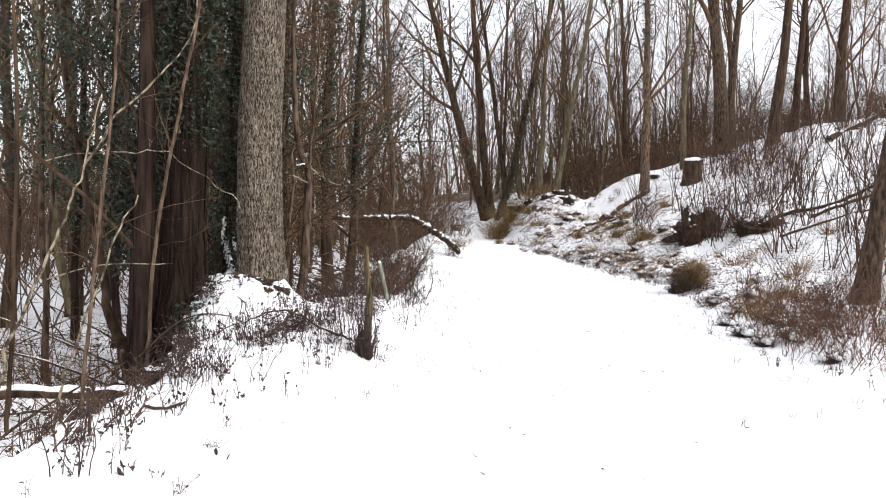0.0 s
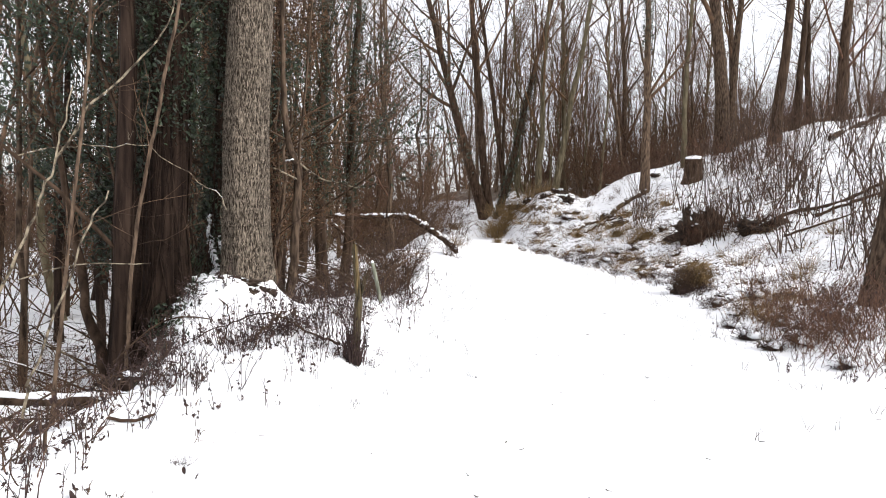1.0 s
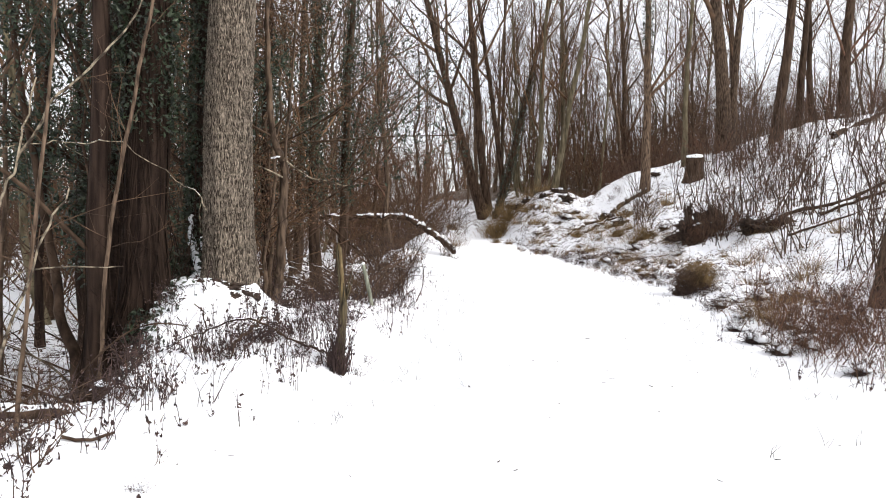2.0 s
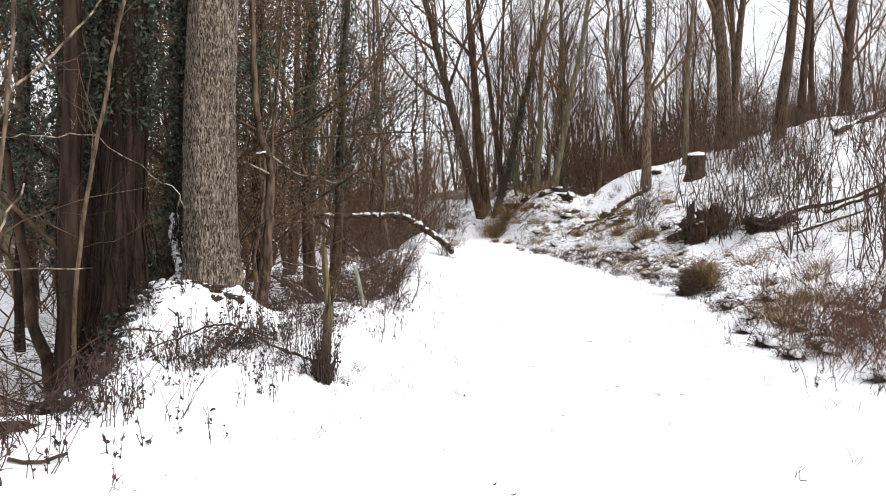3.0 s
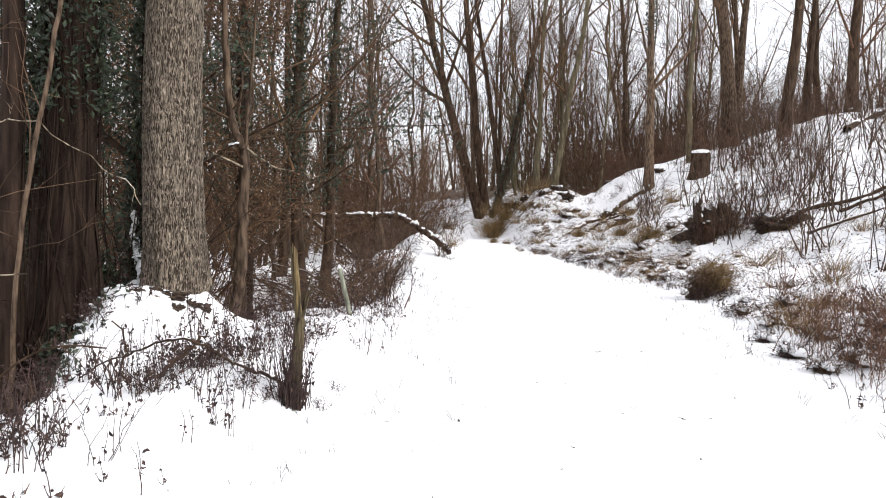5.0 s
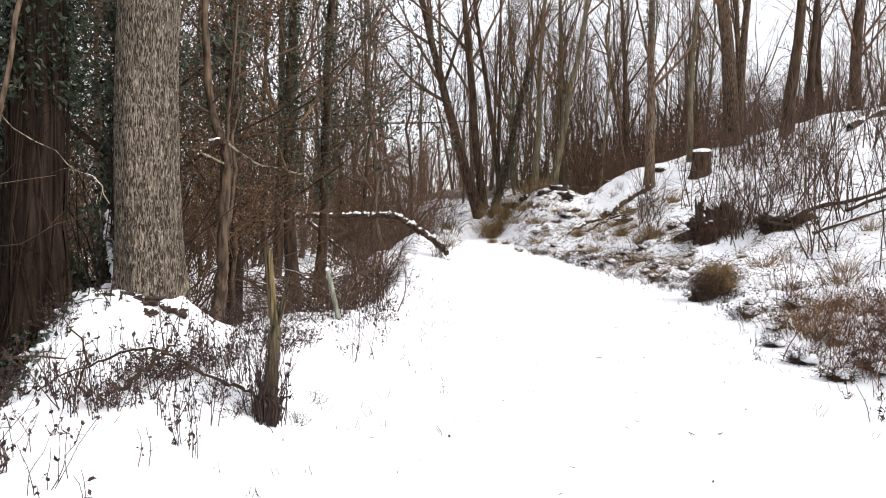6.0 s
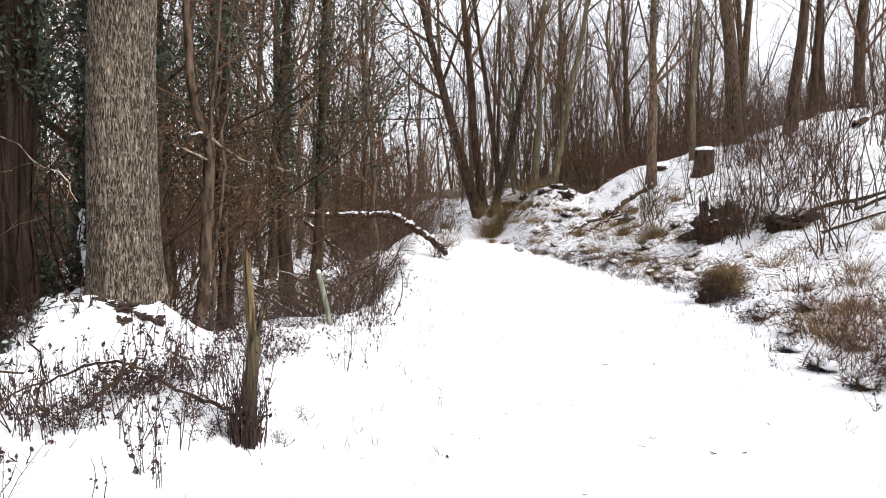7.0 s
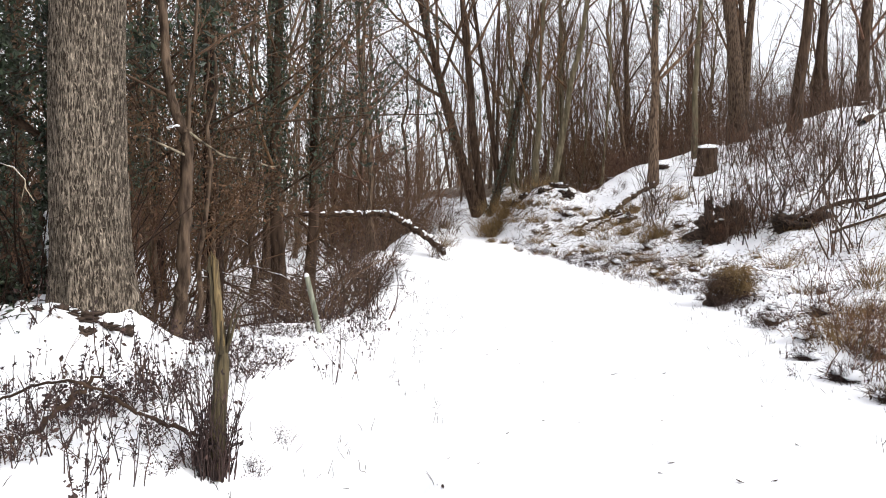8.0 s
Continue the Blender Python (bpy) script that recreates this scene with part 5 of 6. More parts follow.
twigs_ = [twiggy(-2.30, 4.88, 0.34, 5, 791), twiggy(-2.37, 5.35, 0.30, 4, 792), twiggy(-1.78, 5.35, 0.16, 3, 793)]
for k, (x, y, s) in enumerate(((-2.15, 4.75, 1.0), (-2.45, 4.6, 1.2), (-2.0, 5.3, 0.9), (-2.36, 4.3, 1.2), (-2.2, 4.2, 0.9), (-1.89, 4.05, 0.8), (-2.5, 4.9, 1.1), (-2.55, 5.2, 1.2), (-2.2, 5.1, 1.0), (-2.4, 5.7, 1.1), (-2.3, 5.45, 0.8), (-2.05, 4.5, 0.7), (-2.6, 4.5, 1.1), (-2.65, 4.2, 1.0), (-1.75, 4.1, 0.5), (-1.56, 3.96, 0.5), (-1.61, 5.05, 0.6), (-2.15, 6.6, 0.8), (-1.95, 6.2, 0.7), (-2.3, 6.1, 0.8), (-2.6, 5.5, 0.9), (-2.1, 5.8, 0.7), (-2.45, 6.7, 1.0), (-1.7, 6.5, 0.7), (-1.75, 7.0, 1.0), (-2.1, 7.3, 1.1), (-2.4, 7.6, 1.2), (-1.3, 7.9, 0.9), (-1.55, 8.2, 1.0), (-2.05, 8.1, 1.0), (-1.4, 6.95, 0.6), (-2.65, 7.3, 1.1))):
    again(twigs_[k % 3], x, y, rng.uniform(0, 360), s)
# curled brown leaves caught on stalks
for k, (x, y, size) in enumerate(((-1.90, 4.08, 0.06), (-1.53, 4.60, 0.05), (-1.46, 4.55, 0.045), (-2.25, 4.85, 0.05), (-2.12, 4.95, 0.05), (-1.95, 7.15, 0.07), (-1.86, 7.2, 0.06), (-2.0, 5.15, 0.045))):
    root = thing("curled_leaf", x, y, "dark curled dead leaf standing in the snow", "leaf", "curled leaves")
    u_, w_ = np.meshgrid(np.linspace(-1, 1, 9), np.linspace(-1, 1, 7), indexing="ij")
    half = 0.5 * (1 - u_ ** 2) ** 0.6
    turn_ = 1.1 * w_ + 0.5 * u_
    V = np.stack([half * np.sin(turn_), half * (1 - np.cos(turn_)) + 0.1 * u_ ** 2, u_ * 0.9 + 0.85], -1).reshape(-1, 3) * size
    gi, gj = np.meshgrid(np.arange(8), np.arange(6), indexing="ij")
    part("blade", mesh_of("blade", V * 0.55, np.stack([gi * 7 + gj, (gi + 1) * 7 + gj, (gi + 1) * 7 + gj + 1, gi * 7 + gj + 1], -1).reshape(-1, 4), M_LEAF), root)
    root.rotation_euler = (rng.uniform(-0.5, 0.5), rng.uniform(-0.5, 0.5), rng.uniform(0, 6.28))

# dark withered clumps and branches strewn on the verge
stick("fallen_branch", [(-2.45, 7.35, 0.20), (-2.2, 7.4, 0.36), (-2.03, 7.4, 0.42), (-1.82, 7.4, 0.50), (-1.65, 7.4, 0.528), (-1.55, 7.42, 0.48), (-1.40, 7.42, 0.40), (-1.27, 7.42, 0.33), (-1.1, 7.4, 0.27), (-0.95, 7.36, 0.22)], 0.006, 0.013, M_BARK_DARK, "crooked dark fallen branch on the snowy verge", seed=31, twigs=9, twig_mat=M_STEM, snow=0.45, gaps=0.5, kink=0.008)
stick("fallen_branch", [(-1.90, 7.36, 0.18), (-1.80, 7.38, 0.28), (-1.68, 7.40, 0.40), (-1.58, 7.43, 0.49), (-1.50, 7.46, 0.575)], 0.019, 0.011, M_BARK_DARK, "broken dark branch propped on the verge", seed=32, twigs=7, twig_mat=M_STEM, snow=0.5, gaps=0.6, kink=0.007)
stick("fallen_branch", [(-1.56, 7.36, 0.20), (-1.42, 7.37, 0.205), (-1.28, 7.37, 0.20), (-1.12, 7.36, 0.19)], 0.013, 0.011, M_PALE, "short pale stick lying on the verge", seed=33, snow=0.5, gaps=0.5, kink=0.004)
stick("fallen_branch", [(-1.95, 7.15, 0.14), (-2.02, 7.18, 0.34), (-2.0, 7.2, 0.52), (-2.1, 7.22, 0.68)], 0.009, 0.005, M_BARK_DARK, "forked dark twig standing in the snow", seed=38, twigs=8, twig_mat=M_STEM, kink=0.010)
stick("fallen_branch", [(-3.0, 7.0, 0.1), (-2.7, 7.1, 0.40), (-2.45, 7.2, 0.5), (-2.2, 7.35, 0.46)], 0.010, 0.006, M_BARK_DARK, "thin arched branch on the verge", seed=34, twigs=8, twig_mat=M_TWIG)
stick("fallen_branch", [(-2.24, 5.2, 0.06), (-2.1, 5.25, 0.09), (-1.98, 5.32, 0.07)], 0.012, 0.009, M_BARK_DARK, "short dark stick in the snow", seed=35, lie=0.02, twigs=4, twig_mat=M_STEM)
stick("fallen_branch", [(-2.62, 4.55, 0.02), (-2.60, 4.75, 0.08), (-2.58, 4.95, 0.16)], 0.016, 0.012, M_BARK_DARK, "dark stick poking from the snow", seed=36, snow=0.3)
stick("short_stake", [(-2.33, 4.58, -0.05), (-2.32, 4.58, 0.20)], 0.012, 0.011, M_BARK, "stubby brown stake in the snow", "stake", "fallen branches", seed=37)
clump = shrub("weed_clump", -1.72, 7.75, 24, 0.34, 0.13, 0.0030, 711, M_WEED, 4, 0, leaves=300, leaf=0.017, splay=0.7, label="dark matted clump of withered weeds", group="weed clumps", category="weeds", fine_n=2)
for x, y, s in ((-1.5, 7.75, 0.8), (-1.15, 7.16, 0.6), (-0.98, 7.0, 0.45), (-1.72, 7.2, 0.5), (-1.78, 7.0, 0.55), (-2.55, 6.6, 0.8), (-2.3, 6.1, 0.6), (-2.5, 7.0, 0.7), (-2.75, 5.6, 0.8), (-1.58, 4.72, 0.22), (-2.55, 5.0, 0.5), (-2.3, 4.4, 0.4),
                (-0.66, 7.4, 0.35), (-0.55, 10.95, 0.45), (-0.75, 10.7, 0.45), (-1.0, 10.1, 0.6), (-0.62, 7.95, 0.35), (-0.98, 8.5, 0.75), (-0.85, 8.9, 0.7), (-1.1, 8.9, 0.6), (-1.3, 7.95, 0.8), (-1.62, 7.6, 0.7), (-1.25, 10.4, 0.6), (-1.4, 9.3, 0.8), (-2.9, 7.9, 1.0), (-2.7, 8.2, 0.8), (-0.35, 12.2, 0.6), (-0.45, 12.8, 0.8)):
    again(clump, x, y, rng.uniform(0, 360), s)

# brown thicket where the verge drops towards the arch
thick = [shrub("thicket", -0.75, 13.6, 16, 1.7, 0.36, 0.012, 721, M_STEM, 5, 3, leaves=150, leaf=0.026, splay=0.6, wiggle=0.17, label="dense brown thicket with withered leaves in snow", group="thickets", thin=0.004),
         shrub("thicket", -1.2, 12.6, 18, 1.25, 0.38, 0.010, 722, M_TWIG, 5, 3, leaves=190, leaf=0.026, splay=0.7, wiggle=0.2, label="low brown bramble thicket beside the track", group="thickets", thin=0.004)]
for k, (x, y, s) in enumerate(((-0.85, 14.6, 0.9), (-1.7, 13.6, 0.9), (-2.3, 14.6, 1.0), (-1.5, 15.6, 0.8), (-2.6, 16.8, 1.0), (-0.95, 16.6, 0.8), (-1.5, 17.8, 1.0), (-3.6, 15.2, 0.9), (-0.8, 18.8, 0.8), (-0.75, 20.8, 0.8),
                               (-1.5, 20.5, 1.0), (-0.5, 22.0, 0.6), (-1.6, 24.8, 0.6), (0.2, 27.2, 0.45), (-0.3, 27.8, 0.35), (-0.75, 28.0, 0.4), (-0.5, 27.4, 0.3), (0.0, 27.6, 0.3), (0.5, 30.5, 0.8), (-1.2, 30.5, 1.2), (0.98, 25.7, 0.5), (0.8, 26.3, 0.6), (0.6, 25.5, 0.5), (0.9, 33, 1.3), (1.2, 36, 1.4), (-1.9, 22.5, 1.2), (-1.8, 10.35, 0.3), (-1.55, 10.65, 0.36), (-1.3, 10.95, 0.34), (-1.05, 11.3, 0.4), (-2.05, 10.05, 0.26), (-0.85, 11.7, 0.4))):
    again(thick[k % 2], x, y, rng.uniform(0, 360), s)

# undergrowth in the hollow
under = [shrub("undergrowth", -3.9, 5.2, 30, 0.9, 0.3, 0.006, 731, M_TWIG_RED, 4, 3, splay=0.6, label="reddish tangle of thin twigs in the hollow", group="undergrowth", thin=0.0025),
         shrub("undergrowth", -4.6, 8.6, 22, 1.3, 0.3, 0.007, 732, M_TWIG, 4, 3, splay=0.5, label="tangle of thin brown twigs in the hollow", group="undergrowth", thin=0.0025)]
for k in range(6):
    y = rng.uniform(4.2, 13)
    x = float(brink(y)) - rng.uniform(0.7, 4.2)
    if x < -0.72 * y - 1.2:
        continue
    again(under[k % 2], x, y, rng.uniform(0, 360), rng.uniform(0.7, 1.2))
for k, (x, y, s) in enumerate(((-3.75, 4.6, 0.7), (-4.1, 5.6, 0.8), (-4.8, 7.0, 0.9), (-3.5, 5.4, 0.6), (-3.6, 6.2, 0.6), (-4.3, 6.3, 0.7), (-5.0, 6.2, 0.8), (-3.4, 6.9, 0.4), (-4.9, 9.2, 0.6))):
    again(under[k % 2], x, y, rng.uniform(0, 360), s)

def mop(x, y, wide, high, blades, seed, mat_, label):
    """Old grass that has grown up in a column and hangs over on all sides."""
    rng = np.random.default_rng(seed)
    root = thing("grass_tuft", x, y, label, "grass", "grass tufts")
    for name, n, top, fall in (("hanging_blade", blades, high, -0.30), ("upright_blade", blades // 2, high * 0.25, -0.06)):
        a = rng.uniform(0, 2 * np.pi, n)
        d = wide * np.sqrt(rng.uniform(0, 1, n))
        st = np.stack([np.cos(a) * d, np.sin(a) * d, top * rng.uniform(0.15, 1.0, n) ** 0.7], 1)
        way = np.stack([np.cos(a), np.sin(a), np.full(n, 0.6)], 1) + rng.normal(0, 0.85, (n, 3)) + np.array([0, 0, 1.5 if fall > -0.1 else 0.0])
        P, R = shoots(rng, st, way, high * rng.uniform(0.25, 1.0 if fall > -0.1 else 0.7, n), 0.0048, 6, 0.2, fall, 0.35)
        P[:, :, 2] = np.maximum(P[:, :, 2], 0.0)
        v, q = tube_arrays(P, R, 3)
        tagged(part(name, mesh_of(name, v, q, mat_), root), kind="stuff")
    return root


# right side: dry stalks, grass and upright shoots
mop(5.88, 15.75, 0.19, 0.60, 600, 741, M_GRASS, "large tuft of dry yellow-brown grass hanging over at the track's edge")
blob("earth_clod", 5.62, 15.85, 0.2, 0.18, 0.16, M_SOIL, "dark earth under a grass tuft", "earth", 111, "earth clods", rough=0.7, snow=0.2)
mop(5.60, 15.70, 0.18, 0.50, 400, 747, M_STEM, "dark brown matted half of a large grass tuft")
tufts = [tuft("grass_tuft", 5.45, 11.6, 110, 0.45, 0.22, 742), tuft("grass_tuft", 4.4, 38.6, 150, 1.1, 0.42, 743, droop=0.1), tuft("grass_tuft", 6.6, 12.4, 90, 0.5, 0.22, 744)]
for k, (x, y, s) in enumerate(((6.4, 13.2, 1.0), (6.2, 11.0, 0.7), (7.2, 14.0, 1.0), (8.2, 15.5, 1.0), (7.6, 17.5, 1.2), (9.8, 17.2, 1.0), (6.9, 19.8, 1.0), (6.2, 22, 1.1), (7.2, 25, 1.3), (6.5, 27, 1.2), (5.0, 31, 1.1), (8.8, 28, 1.3), (5.3, 33, 1.2), (6.8, 15.2, 0.9), (7.8, 22.8, 1.0), (5.9, 25.5, 1.1), (7.5, 29, 1.2), (6.3, 30.2, 1.1), (5.2, 33.5, 1.3), (5.8, 34.0, 1.2), (6.3, 33.0, 1.3), (4.6, 34.5, 1.2), (7.0, 32.0, 1.2), (7.6, 31.0, 1.2), (6.8, 28.2, 1.2), (7.9, 27.4, 1.2))):
    again(tufts[(0, 2)[k % 2]], x, y, rng.uniform(0, 360), s)
for x, y, s in ((3.75, 36.0, 1.15), (4.3, 36.7, 1.0), (3.4, 37.5, 0.8), (4.9, 38.2, 0.8), (4.1, 37.4, 0.5), (5.4, 37.6, 0.9), (5.9, 36.2, 0.7), (3.9, 40.5, 0.9), (8.3, 29.6, 0.6), (9.6, 28.5, 0.7), (1.2, 31.5, 0.6), (1.4, 38, 0.8)):
    again(tufts[1], x, y, rng.uniform(0, 360), s)
for k, (x, y, s) in enumerate(((4.15, 30.2, 0.22), (4.5, 28.9, 0.2), (5.0, 26.0, 0.2), (5.45, 24.0, 0.26), (5.7, 22.8, 0.28), (6.0, 21.4, 0.24), (6.05, 19.2, 0.22), (6.35, 18.2, 0.2), (4.75, 10.6, 0.16), (5.4, 11.2, 0.2), (6.0, 10.2, 0.22))):
    again(clump, x, y, rng.uniform(0, 360), s * 2.2)
    again(tufts[0], x + rng.normal(0, 0.1), y + rng.normal(0, 0.1), rng.uniform(0, 360), s * 1.6)

for x, y, s in ((5.3, 11.2, 0.8), (5.9, 10.7, 1.0), (6.3, 11.3, 1.1), (7.0, 12.4, 1.2)):
    again(clump, x, y, rng.uniform(0, 360), s)


brown_tuft = tuft("grass_tuft", 3.62, 35.8, 360, 1.05, 0.28, 748, M_GRASS, "tall brown grass tuft where the track bends", droop=0.3, lean=0.2)
for x, y, s in ((3.95, 36.5, 0.9), (4.35, 36.9, 0.75), (4.9, 35.0, 0.5), (3.35, 33.6, 0.35), (7.1, 26.4, 0.6), (7.6, 24.8, 0.7), (6.3, 29.4, 0.45)):
    again(brown_tuft, x, y, rng.uniform(0, 360), s)
for k in range(46):
    y = rng.uniform(13, 33)
    again(clump, float(track_right(y)) + abs(rng.normal(0.1, 0.5)), y, rng.uniform(0, 360), rng.uniform(0.35, 0.8))
# tussocks of dead grass and weeds under caps of snow along the track's edge
def tussock(x, y, size, seed, blades=110, mat_=M_TWIG):
    rng = np.random.default_rng(seed)
    root = thing("tussock", x, y, "small dark tussock under lumps of snow at the track's edge", "grass", "snowy tussocks")
    # a matted core of soil and roots
    bm = bmesh.new()
    bmesh.ops.create_icosphere(bm, subdivisions=2, radius=1.0)
    off = Vector(rng.uniform(-50, 50, 3))
    for w in bm.verts:
        d = w.co.normalized()
        k = 1 + 0.9 * noise.fractal(d * 2.2 + off, 0.8, 2.1, 4)
        w.co = Vector((d.x * size * k * 0.38, d.y * size * 0.38 * k, d.z * size * 0.45 * k + size * 0.04))
    me = bpy.data.meshes.new("core")
    bm.to_mesh(me)
    bm.free()
    me.polygons.foreach_set("use_smooth", [True] * len(me.polygons))
    me.materials.append(M_SOIL)
    part("core", me, root)
    # pillows of snow held up by the blades
    bm = bmesh.new()
    for k in range(5):
        a, d = rng.uniform(0, 2 * math.pi), size * rng.uniform(0.1, 0.7)
        r = size * rng.uniform(0.22, 0.46)
        c = Vector((math.cos(a) * d, math.sin(a) * d, size * rng.uniform(0.42, 0.62) * (1.15 - d / size)))
        off = Vector(rng.uniform(-50, 50, 3))
        for w in bmesh.ops.create_icosphere(bm, subdivisions=2, radius=1.0)["verts"]:
            n_ = w.co.normalized()
            q = r * (1 + 0.45 * noise.fractal(n_ * 1.6 + off, 0.8, 2.1, 3))
            w.co = Vector((n_.x * q * 1.25, n_.y * q, n_.z * q * (0.8 if n_.z > 0 else 0.4))) + c
    me = bpy.data.meshes.new("snow")
    bm.to_mesh(me)
    bm.free()
    me.polygons.foreach_set("use_smooth", [True] * len(me.polygons))
    me.materials.append(M_SNOW)
    tagged(part("snow", me, root, "lumps of snow"), kind="stuff")
    n = blades * 2
    a = rng.uniform(0, 2 * np.pi, n)
    d = size * rng.uniform(0.0, 0.65, n)
    st = np.stack([np.cos(a) * d, np.sin(a) * d, rng.uniform(-0.05, 0.2, n) * size], 1)
    P, R = shoots(rng, st, np.stack([np.cos(a) * 0.5, np.sin(a) * 0.5, np.ones(n) * 1.4], 1) + rng.normal(0, 0.5, (n, 3)), size * rng.uniform(0.4, 1.6, n), 0.0034, 5, 0.35, -0.18, 0.4)
    v, q = tube_arrays(P, R, 3)
    tagged(part("blade", mesh_of("blade", v, q, mat_), root), kind="stuff")
    e = P[:, 2:].reshape(-1, 3)
    v, q = leaves_at(rng, e[rng.integers(0, len(e), blades // 2)], 0.02, 0.01)
    tagged(part("withered_foliage", mesh_of("withered_foliage", v, q, M_LEAF, False), root), kind="stuff")
    return root


knolls = [tussock(5.42, 13.56, 0.17, 771), tussock(4.6, 10.5, 0.2, 772, 130, M_WEED), tussock(5.72, 18.94, 0.18, 773, 120, M_GRASS)]
for k, (x, y, s) in enumerate(((5.76, 21.58, 1.3), (5.5, 22.4, 1.1), (5.66, 19.9, 1.0), (5.74, 18.1, 0.8), (5.54, 16.8, 0.6), (5.45, 15.7, 0.7), (5.7, 15.3, 0.7), (5.85, 14.8, 0.8), (5.8, 13.9, 0.7), (5.35, 12.5, 0.9), (4.95, 11.5, 0.9), (4.5, 9.9, 1.0), (5.3, 11.0, 1.1), (5.7, 12.0, 1.2), (4.17, 30.6, 0.9), (4.65, 29.4, 0.9), (5.4, 24.2, 1.2), (5.1, 25.6, 0.9), (6.1, 20.5, 1.4), (6.3, 17.5, 1.1), (6.6, 16.2, 1.1),
                               (6.9, 14.6, 1.3), (6.2, 13.2, 1.2), (4.9, 10.9, 0.7), (5.0, 9.2, 1.0), (4.7, 8.4, 0.9), (6.0, 11.4, 1.3), (6.5, 18.9, 1.2), (6.4, 23.0, 1.5), (5.8, 27.0, 1.4), (7.2, 20.6, 1.4), (7.0, 24.2, 1.6), (5.2, 28.4, 1.2), (4.9, 32.0, 1.5), (6.4, 32.2, 1.6), (7.8, 19.0, 1.3), (5.6, 10.0, 1.0), (4.3, 7.3, 0.6), (3.9, 33.4, 1.2), (8.2, 24.6, 1.5))):
    again(knolls[k % 3], x + rng.normal(0, 0.12), y + rng.normal(0, 0.25), rng.uniform(0, 360), s * rng.uniform(0.5, 1.0))
heaps = [tussock(4.45, 9.55, 0.17, 781, 120, M_STEM), tussock(4.95, 9.75, 0.21, 782, 150, M_WEED)]
for k, (x, y, s) in enumerate(((5.1, 10.05, 1.1), (5.2, 9.4, 0.9), (5.6, 10.2, 1.0), (6.0, 10.8, 1.1))):
    again(heaps[k % 2], x, y, rng.uniform(0, 360), s)
# rusty grass between the stalks
rusty = [tuft("grass_tuft", 5.5, 12.3, 80, 0.55, 0.22, 745, M_RUST, "rusty brown dead grass among dry stalks", droop=0.28, lean=0.3), tuft("grass_tuft", 5.9, 12.6, 75, 0.50, 0.22, 746, M_RUST, "reddish-brown dead grass among dry stalks", droop=0.30, lean=0.3)]
for k, (x, y, s) in enumerate(((6.6, 13.0, 0.8), (6.0, 12.3, 0.8), (5.5, 11.2, 0.6), (5.75, 11.9, 0.8), (6.3, 12.6, 0.8))):
    again(rusty[k % 2], x, y, rng.uniform(0, 360), s)

stalky = [shrub("dry_stalks", 6.1, 9.8, 22, 0.95, 0.34, 0.005, 751, M_TWIG_RED, 3, 1, leaves=60, leaf=0.02, splay=0.4, wiggle=0.16, label="dense stand of dry brown stalks", group="dry stalks", category="weeds", thin=0.0025),
          shrub("dry_stalks", 5.6, 9.2, 22, 0.65, 0.34, 0.004, 752, M_TWIG_RED, 3, 1, leaves=60, leaf=0.02, splay=0.5, wiggle=0.18, label="low stand of reddish-brown stalks", group="dry stalks", category="weeds", thin=0.0025)]
n = 0
while n < 8:
    y = rng.uniform(6.0, 14.5)
    x = float(track_right(y)) + abs(rng.normal(0.5, 1.1)) + 0.35
    if x > 0.68 * y + 1.2:
        continue
    again(stalky[n % 2], x, y, rng.uniform(0, 360), rng.uniform(0.6, 1.25) * (0.7 if x - float(track_right(y)) < 0.8 else 1.0))
    n += 1
for k, (x, y, s) in enumerate(((4.7, 7.2, 0.7), (5.0, 7.8, 0.8), (5.3, 8.3, 0.9), (4.9, 8.6, 0.7), (5.5, 8.9, 0.9), (5.8, 9.4, 1.0), (4.3, 6.4, 0.55), (4.1, 5.9, 0.5), (4.55, 8.9, 0.6), (4.65, 8.6, 0.6), (5.0, 9.4, 0.8), (5.05, 9.8, 1.0), (5.3, 9.6, 1.1), (5.5, 10.0, 1.1), (5.2, 10.3, 1.0), (4.95, 10.0, 0.8), (5.6, 9.3, 1.1), (5.4, 9.0, 1.0), (5.75, 10.5, 1.1), (4.85, 9.1, 0.8), (4.75, 8.0, 0.7), (5.15, 8.7, 0.8), (5.2, 8.0, 0.8), (6.9, 11.2, 1.0), (7.3, 11.0, 0.9), (6.6, 10.6, 0.9), (7.6, 11.6, 1.0), (4.6, 6.9, 0.6), (6.3, 9.9, 1.0))):
    again(stalky[k % 2], x, y, rng.uniform(0, 360), s)
for k in range(60):
    y = rng.uniform(5.0, 24)
    x = float(track_right(y)) + rng.normal(0.25, 0.3)
    again(weeds[(4, 5, 1, 2)[k % 4]], x, y, rng.uniform(0, 360), rng.uniform(0.5, 1.1))

